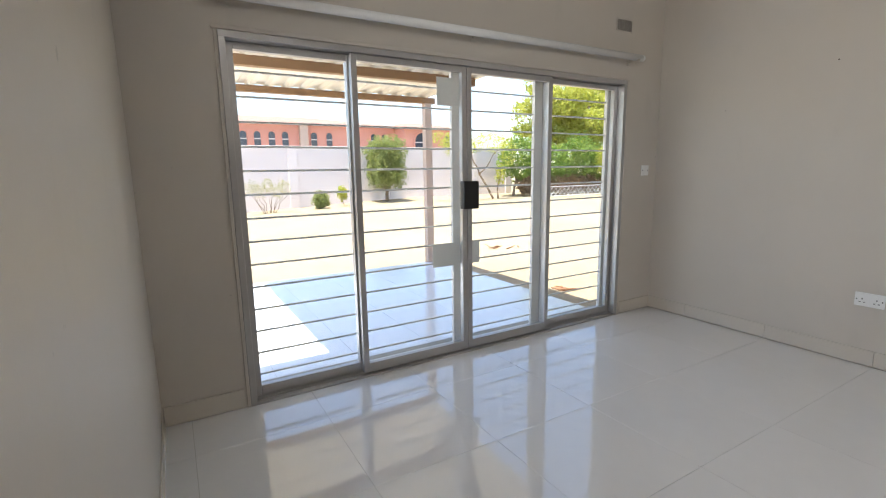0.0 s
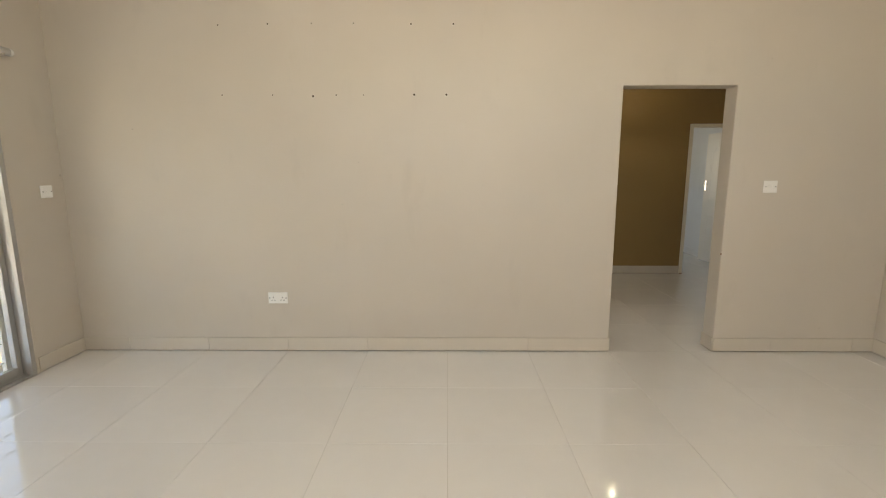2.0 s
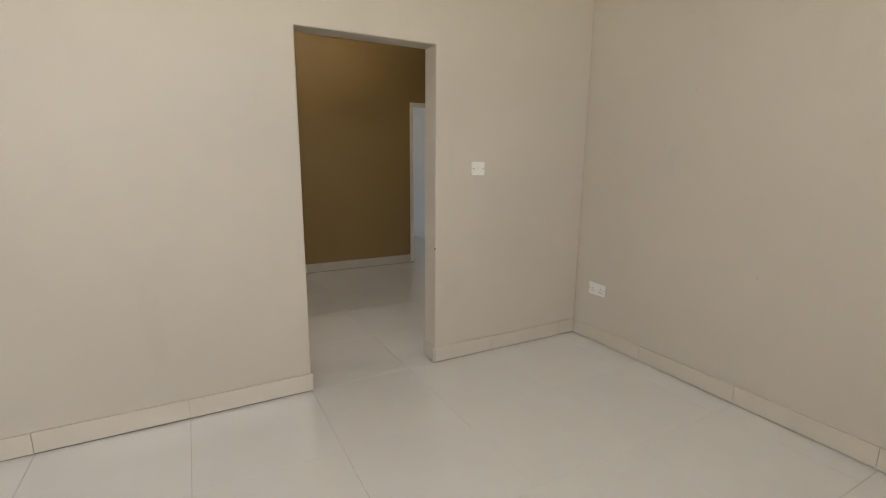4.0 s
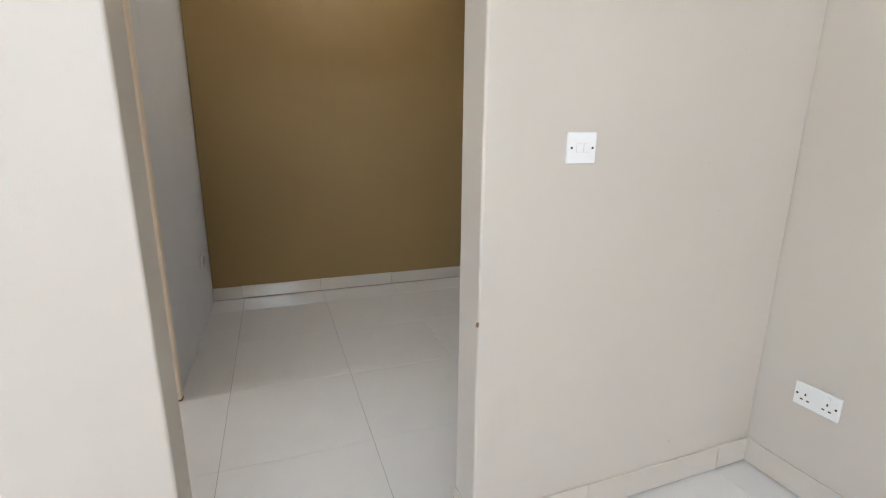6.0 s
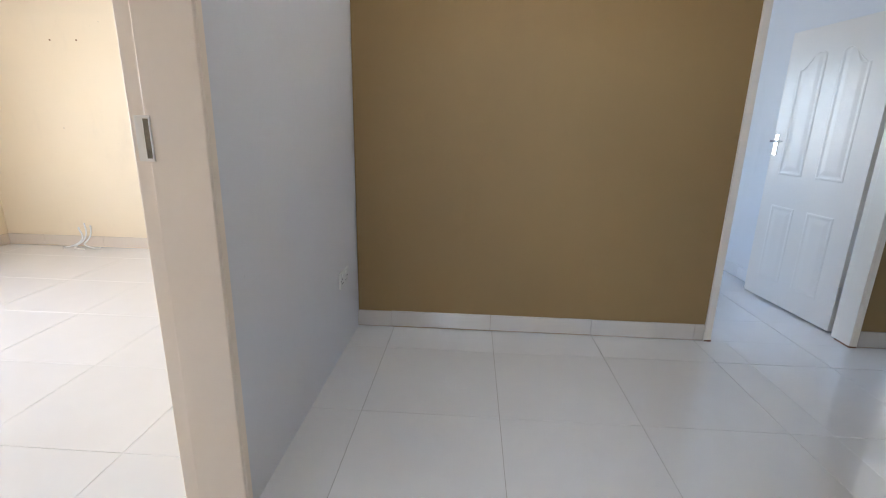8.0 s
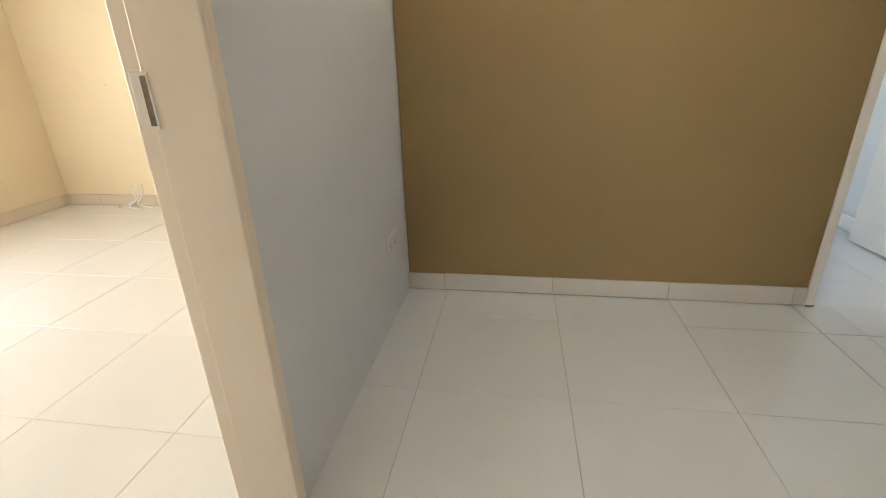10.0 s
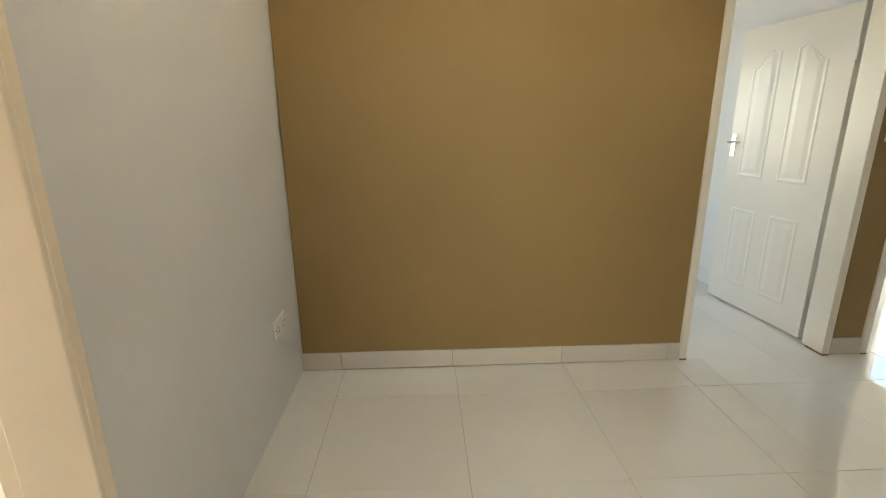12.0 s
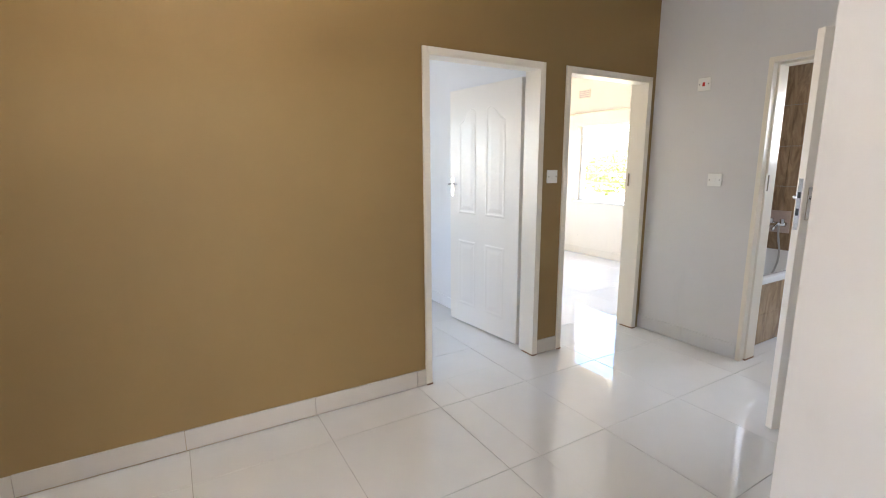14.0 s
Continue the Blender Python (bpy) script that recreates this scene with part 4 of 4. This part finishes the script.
plant("garden_tree", (-20.0, 14.2, 0.2), "broad yellow-green tree behind the hedge", "tree",
      [((0, 0, 0), (0, 0, 2.6), 0.24, 0.18), ((0, 0, 2.4), (0.6, -2.2, 4.6), 0.13, 0.05), ((0, 0, 2.4), (0.2, 2.4, 4.8), 0.13, 0.05), ((0, 0, 2.6), (-0.3, 0.2, 5.4), 0.13, 0.05),
       ((0.3, -1.1, 3.5), (1.2, -3.0, 4.4), 0.06, 0.02), ((0.2, 1.4, 3.8), (1.0, 3.6, 4.4), 0.06, 0.02)],
      CLUMPS, M["leaf_yellow"], 17)
plant("garden_tree", (-24.0, 21.5, 0.2), "tall green tree at the end of the yard", "tree",
      [((0, 0, 0), (0, 0, 2.8), 0.25, 0.18), ((0, 0, 2.5), (0.3, -2.0, 5.0), 0.12, 0.05), ((0, 0, 2.5), (0.3, 2.0, 5.2), 0.12, 0.05)],
      [((0, -1.8, 5.0), (1.8, 2.0, 1.5), 1900, 0.13, False), ((0, 1.2, 5.8), (1.8, 2.2, 1.6), 1900, 0.13, False), ((0.5, 3.5, 4.6), (1.6, 2.0, 1.3), 1500, 0.13, False), ((0.6, 0.2, 3.6), (1.5, 2.0, 1.0), 1200, 0.12, False)], M["leaf_green"], 19)
plant("garden_tree", (11.5, 6.8, -0.12), "leafy green tree outside the corner room window", "tree",
      [((0, 0, 0), (0, 0, 1.2), 0.12, 0.08), ((0, 0, 1.0), (0.2, -0.9, 2.0), 0.06, 0.02), ((0, 0, 1.0), (0.1, 1.0, 2.1), 0.06, 0.02)],
      [((0, -0.8, 1.6), (0.9, 1.2, 0.7), 1500, 0.09, False), ((0, 1.0, 1.7), (0.9, 1.3, 0.8), 1500, 0.09, False), ((0, 2.6, 1.3), (0.9, 1.2, 0.7), 1200, 0.09, False)], M["leaf_green"], 23)

# lattice edging in front of the hedge
t = empty("lattice_fence", pose(-16.3, 12.2, 0.14), "low white diamond lattice fence before the hedge", "fence")
for s in (1, -1):
    for i in range(24):
        y = -2.6 + i * 0.25
        bm = bmesh.new()
        bm_tube(bm, (0.01 * s, y - 0.21 * s, 0.0), (0.01 * s, y + 0.21 * s, 0.42), 0.009, 6)
        part("slat", bm, M["steel"], t)
for z in (0.02, 0.42):
    box_part("rail", (-0.02, 0.02, -2.8, 3.4, z - 0.015, z + 0.015), M["steel"], t)

# garden wall with piers
t = structure(empty("garden_wall", pose(-19.4, 0, -0.3), "", "garden wall"), "whitewashed garden boundary wall with piers and coping", "garden wall")
box_part("wall_body", (-0.11, 0.09, -20, 10.2, 0.0, 2.56), M["garden_wall"], t)
for y in (-16, -12, -8, -3.9, 0.15, 4.2, 8.2, 10.25):
    box_part("pier", (-0.17, 0.16, y - 0.17, y + 0.17, 0.0, 2.6), M["garden_wall"], t, bevel=0.01)
for y0, y1 in ((-20, -3.9), (-3.9, 4.2), (4.2, 10.2)):
    box_part("coping", (-0.15, 0.13, y0 + 0.171, y1 - 0.171, 2.561, 2.60), M["garden_wall"], t, bevel=0.008)


def far_house():
    t = empty("house", pose(-32, 4, 0), "salmon-pink house with small arched windows beyond the wall", "house")
    box_part("wall", (-9, 0, -14, 6.2, -0.2, 4.35), M["pink"], t)
    box_part("wing", (-7, 1.6, 6.2, 11, -0.2, 4.2), M["pink"], t)
    bm = bmesh.new()
    vs = [bm.verts.new(c) for c in ((0.5, -14.5, 4.36), (0.5, 6.5, 4.36), (-9.5, 6.5, 4.36), (-9.5, -14.5, 4.36), (-4.5, -8, 5.25), (-4.5, 1.5, 5.25))]
    for f in ((0, 1, 5, 4), (1, 2, 5), (2, 3, 4, 5), (3, 0, 4), (3, 2, 1, 0)):
        bm.faces.new([vs[i] for i in f])
    part("roof", bm, M["roof"], t)
    bm = bmesh.new()
    vs = [bm.verts.new(c) for c in ((2.1, 5.9, 4.22), (2.1, 11.5, 4.22), (-7.5, 11.5, 4.22), (-7.5, 5.9, 4.22), (-2.5, 8.0, 4.95), (-2.5, 9.6, 4.95))]
    for f in ((0, 1, 5, 4), (1, 2, 5), (2, 3, 4, 5), (3, 0, 4), (3, 2, 1, 0)):
        bm.faces.new([vs[i] for i in f])
    part("roof", bm, M["roof"], t)
    box_part("pier", (0.0, 0.35, -0.45, 0.05, -0.2, 4.3), M["post"], t)

    def arch(y, w, z0, z1, x):
        pts = [(y - w / 2, z0), (y + w / 2, z0)] + [(y + w / 2 * math.cos(a), z1 - w / 2 + w / 2 * math.sin(a)) for a in [math.pi * k / 10 for k in range(11)]]
        bm = bmesh.new()
        f = bm.faces.new([bm.verts.new((x + 0.012, p, q)) for p, q in pts])
        win = part("window", bm, M["dark_glass"], t)
        bm = bmesh.new()
        n = len(pts)
        cy, cz = y, (z0 + z1) / 2
        inn = [bm.verts.new((x + 0.02, p, q)) for p, q in pts]
        out = [bm.verts.new((x + 0.06, cy + (p - cy) * 1.22, cz + (q - cz) * 1.12)) for p, q in pts]
        back = [bm.verts.new((x + 0.0, cy + (p - cy) * 1.22, cz + (q - cz) * 1.12)) for p, q in pts]
        for i in range(n):
            j = (i + 1) % n
            bm.faces.new([inn[i], inn[j], out[j], out[i]])
            bm.faces.new([out[i], out[j], back[j], back[i]])
        bmesh.ops.recalc_face_normals(bm, faces=bm.faces)
        part("surround", bm, M["pink"], win)
        box_part("glazing_bar", (x + 0.014, x + 0.03, y - w / 2, y + w / 2, (z0 + z1) / 2 - 0.03, (z0 + z1) / 2 + 0.03), M["garden_wall"], win)

    for y in (-3.75, -2.95, -2.1, -1.3, 0.5, 1.5, 4.6, 5.4, -7, -8.5):
        arch(y, 0.38, 2.95, 3.85, 0.0)
    arch(7.6, 1.2, 2.6, 3.9, 1.6)
    arch(9.6, 0.5, 2.9, 3.8, 1.6)
    return t


far_house()


def pergola():
    t = empty("patio_roof", pose(0, 0, -0.12), "lean-to patio roof of corrugated sheets on brown timber beams", "patio roof")
    box_part("beam", (-7.75, -7.66, -3.37, -0.38, 2.41, 2.488), M["beam"], t, bevel=0.004)
    box_part("beam", (-6.45, -6.36, -3.37, -0.56, 2.44, 2.535), M["beam"], t, bevel=0.004)
    box_part("beam", (-5.15, -5.06, -3.37, -0.56, 2.49, 2.582), M["beam"], t, bevel=0.004)
    for y in (-0.5, -3.31):
        box_part("post", (-7.755, -7.655, y - 0.055, y + 0.055, 0.0, 2.409), M["post"], t, bevel=0.004)
    bm = bmesh.new()
    n = 260
    rows = []
    for i in range(n + 1):
        y = -3.38 + 2.93 * i / n
        w = max(-0.020, min(0.020, 0.05 * math.cos(2 * math.pi * y / 0.215) + 0.012))
        rows.append([bm.verts.new((x, y, z + w)) for x, z in ((-7.80, 2.500), (-4.47, 2.615))] + [bm.verts.new((x, y, z + w + 0.001)) for x, z in ((-7.80, 2.500), (-4.47, 2.615))])
    for a, b in zip(rows, rows[1:]):
        bm.faces.new([a[0], a[1], b[1], b[0]])
        bm.faces.new([a[2], b[2], b[3], a[3]])
    part("roof_sheet", bm, M["sheet"], t, "pale corrugated roof sheeting")
    return t


pergola()
bm = bmesh.new()
for k, (a, b) in enumerate((((0, 0, 0.02), (0.45, 0.1, 0.03)), ((0.05, 0.1, 0.02), (0.4, -0.12, 0.05)), ((0.2, -0.15, 0.02), (0.5, 0.2, 0.06)))):
    bm_tube(bm, a, b, 0.022, 7, 0.012)
bm_box(bm, 0.0, 0.3, -0.12, 0.06, 0.0, 0.02)
tagged(part("broken_board", bm, M["rust"], at=pose(-5.62, 0.12, -0.12) @ Matrix.Scale(0.62, 4)), "weathered broken board and sticks lying on the sand", "debris")
bm = bmesh.new()
r7 = random.Random(9)
for k in range(9):
    a = Vector((r7.uniform(-0.4, 0.4), r7.uniform(-0.6, 0.6), 0.015))
    bm_tube(bm, a, a + Vector((r7.uniform(-0.3, 0.3), r7.uniform(-0.5, 0.5), r7.uniform(0, 0.04))), 0.014, 6, 0.006)
tagged(part("fallen_branch", bm, M["rust"], at=pose(-8.1, 1.5, -0.12)), "dry fallen twigs on the sandy yard", "branch")

bm = bmesh.new()
bmesh.ops.create_icosphere(bm, subdivisions=1, radius=0.009, matrix=Matrix.Diagonal((0.8, 0.35, 1.1, 1)))
tagged(part("plaster_chip", bm, M["rust"], at=pose(0.8365, 0.004, 0.80)), "small dark chip knocked out of the doorway edge", "plaster chip")

# out of view; sized to shade the patio strip along the house wall
structure(box_part("roof_eave", (-4.87, XW - 0.2, -6.0, 0.6, 2.74, 2.90), M["beam"]), "assumed timber eave along the outside of the house, out of view", "eave")

# ---- floor tiles and skirting ----


def cut_tiles(rects, gx, gy, pitch, joint=0.0018):
    """Rectangles of a tile grid cut to the given rooms."""
    out = []
    for x0, x1, y0, y1 in rects:
        i0, i1 = math.floor((x0 - gx) / pitch), math.ceil((x1 - gx) / pitch)
        j0, j1 = math.floor((y0 - gy) / pitch), math.ceil((y1 - gy) / pitch)
        for i in range(i0, i1):
            for j in range(j0, j1):
                a, b = max(x0, gx + i * pitch + joint / 2), min(x1, gx + (i + 1) * pitch - joint / 2)
                c, d = max(y0, gy + j * pitch + joint / 2), min(y1, gy + (j + 1) * pitch - joint / 2)
                if b - a > 0.02 and d - c > 0.02:
                    out.append((a, b, c, d))
    return out


TILE_MESH = {}


def tile_object(name, w, d, h, mat, m, parent):
    key = (name, mat.name, round(w, 3), round(d, 3), round(h, 3))
    if key not in TILE_MESH:
        bm = bmesh.new()
        e = 0.0008
        lo = [bm.verts.new(c) for c in ((0, 0, -h), (w, 0, -h), (w, d, -h), (0, d, -h))]
        up = [bm.verts.new(c) for c in ((0, 0, -e), (w, 0, -e), (w, d, -e), (0, d, -e))]
        tp = [bm.verts.new(c) for c in ((e, e, 0), (w - e, e, 0), (w - e, d - e, 0), (e, d - e, 0))]
        for a, b in ((lo, up), (up, tp)):
            for k in range(4):
                bm.faces.new([a[k], a[(k + 1) % 4], b[(k + 1) % 4], b[k]])
        bm.faces.new(tp)
        TILE_MESH[key] = mesh_of(name, bm, mat)
    ob = new(name, TILE_MESH[key])
    ob.matrix_basis = m
    ob.parent = parent
    return ob


rng = random.Random(4)
floor = structure(box_part("floor", (-4.58, 6.4, -4.2, 6.8, -0.10, -0.0025), M["grout"]), "polished white porcelain floor tiles with thin dark joints", "floor")
rooms = [([(XW + 0.002, XE, YS, 0.0)], 0.0, 0.0), ([(0.002, 0.834, 0.0015, 0.155)], -0.009, -0.62),
         ([(-0.44, 2.12, 0.155, 2.9), (2.12, 4.24, 1.0, 2.9)], -0.009, 0.025),
         ([(-4.38, -0.441, 0.155, 4.53)], -0.25, 0.3), ([(-0.245, 2.95, 2.901, 6.0)], -0.009, 0.025), ([(3.09, 6.2, 2.901, 6.6)], -0.009, 0.025),
         ([(4.241, 5.97, 0.3, 2.9)], 0.3, 0.1)]
for rects, gx, gy in rooms:
    for a, b, c, d in cut_tiles(rects, gx, gy, P if gy == 0.0 else 0.6455, 0.0011 if gy in (0.0, 0.3) else 0.002):
        lift = rng.uniform(-0.0004, 0.0004)
        tile_object("tile", b - a, d - c, 0.009, M["tile"], pose(a, c, lift, rng.uniform(-0.03, 0.03), rng.uniform(-0.03, 0.03)), floor)

SK_H, SK_T = 0.105, 0.009


def skirting(name, p, q, label="", start=0.0, mat=None):
    """A row of cut tiles standing along a wall from p to q; the wall lies on the left of that way."""
    p, q = Vector((*p, 0)), Vector((*q, 0))
    way = (q - p).normalized()
    ang = math.degrees(math.atan2(way.y, way.x))
    base = structure(empty(name, pose(p.x, p.y, 0, 0, 0, ang), label or "low skirting of cut white floor tiles", "skirting"), label or "low skirting of cut white floor tiles", "skirting")
    total = (q - p).length
    s = start - P if start > 0 else 0.0
    while s < total:
        a, b = max(0.0, s + 0.001), min(total, s + P - 0.001)
        if b - a > 0.015:
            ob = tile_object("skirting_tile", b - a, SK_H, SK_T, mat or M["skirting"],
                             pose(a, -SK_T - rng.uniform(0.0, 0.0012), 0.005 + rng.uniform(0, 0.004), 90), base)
        s += P
    return base


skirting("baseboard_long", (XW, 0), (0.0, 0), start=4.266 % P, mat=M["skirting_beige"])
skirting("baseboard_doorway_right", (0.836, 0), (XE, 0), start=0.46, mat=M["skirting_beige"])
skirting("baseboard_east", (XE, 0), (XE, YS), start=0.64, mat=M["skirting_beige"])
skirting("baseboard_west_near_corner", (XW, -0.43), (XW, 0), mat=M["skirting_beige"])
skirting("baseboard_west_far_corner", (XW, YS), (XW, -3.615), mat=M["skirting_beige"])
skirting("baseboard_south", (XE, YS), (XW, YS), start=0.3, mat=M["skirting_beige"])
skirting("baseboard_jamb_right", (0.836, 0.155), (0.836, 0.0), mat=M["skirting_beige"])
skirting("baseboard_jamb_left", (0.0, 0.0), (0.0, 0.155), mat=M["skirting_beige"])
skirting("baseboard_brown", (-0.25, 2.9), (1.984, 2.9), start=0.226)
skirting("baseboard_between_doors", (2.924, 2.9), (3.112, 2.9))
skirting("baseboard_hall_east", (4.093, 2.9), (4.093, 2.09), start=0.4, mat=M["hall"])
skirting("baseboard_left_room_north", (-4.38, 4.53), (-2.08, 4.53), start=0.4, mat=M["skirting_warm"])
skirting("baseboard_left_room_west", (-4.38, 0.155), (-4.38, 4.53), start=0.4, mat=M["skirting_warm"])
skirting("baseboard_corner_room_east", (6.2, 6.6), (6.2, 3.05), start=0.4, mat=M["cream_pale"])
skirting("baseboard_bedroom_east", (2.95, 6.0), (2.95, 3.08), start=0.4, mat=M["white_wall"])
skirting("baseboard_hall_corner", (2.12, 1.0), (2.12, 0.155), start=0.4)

for a, b, c, d in cut_tiles([(-7.72, XW - 0.201, -5.6, -0.36)], -7.72, -0.36, 0.6, 0.0015):
    tile_object("tile", b - a, d - c, 0.01, M["patio"], pose(a, c, -0.06, 0, 0, 0), patio)
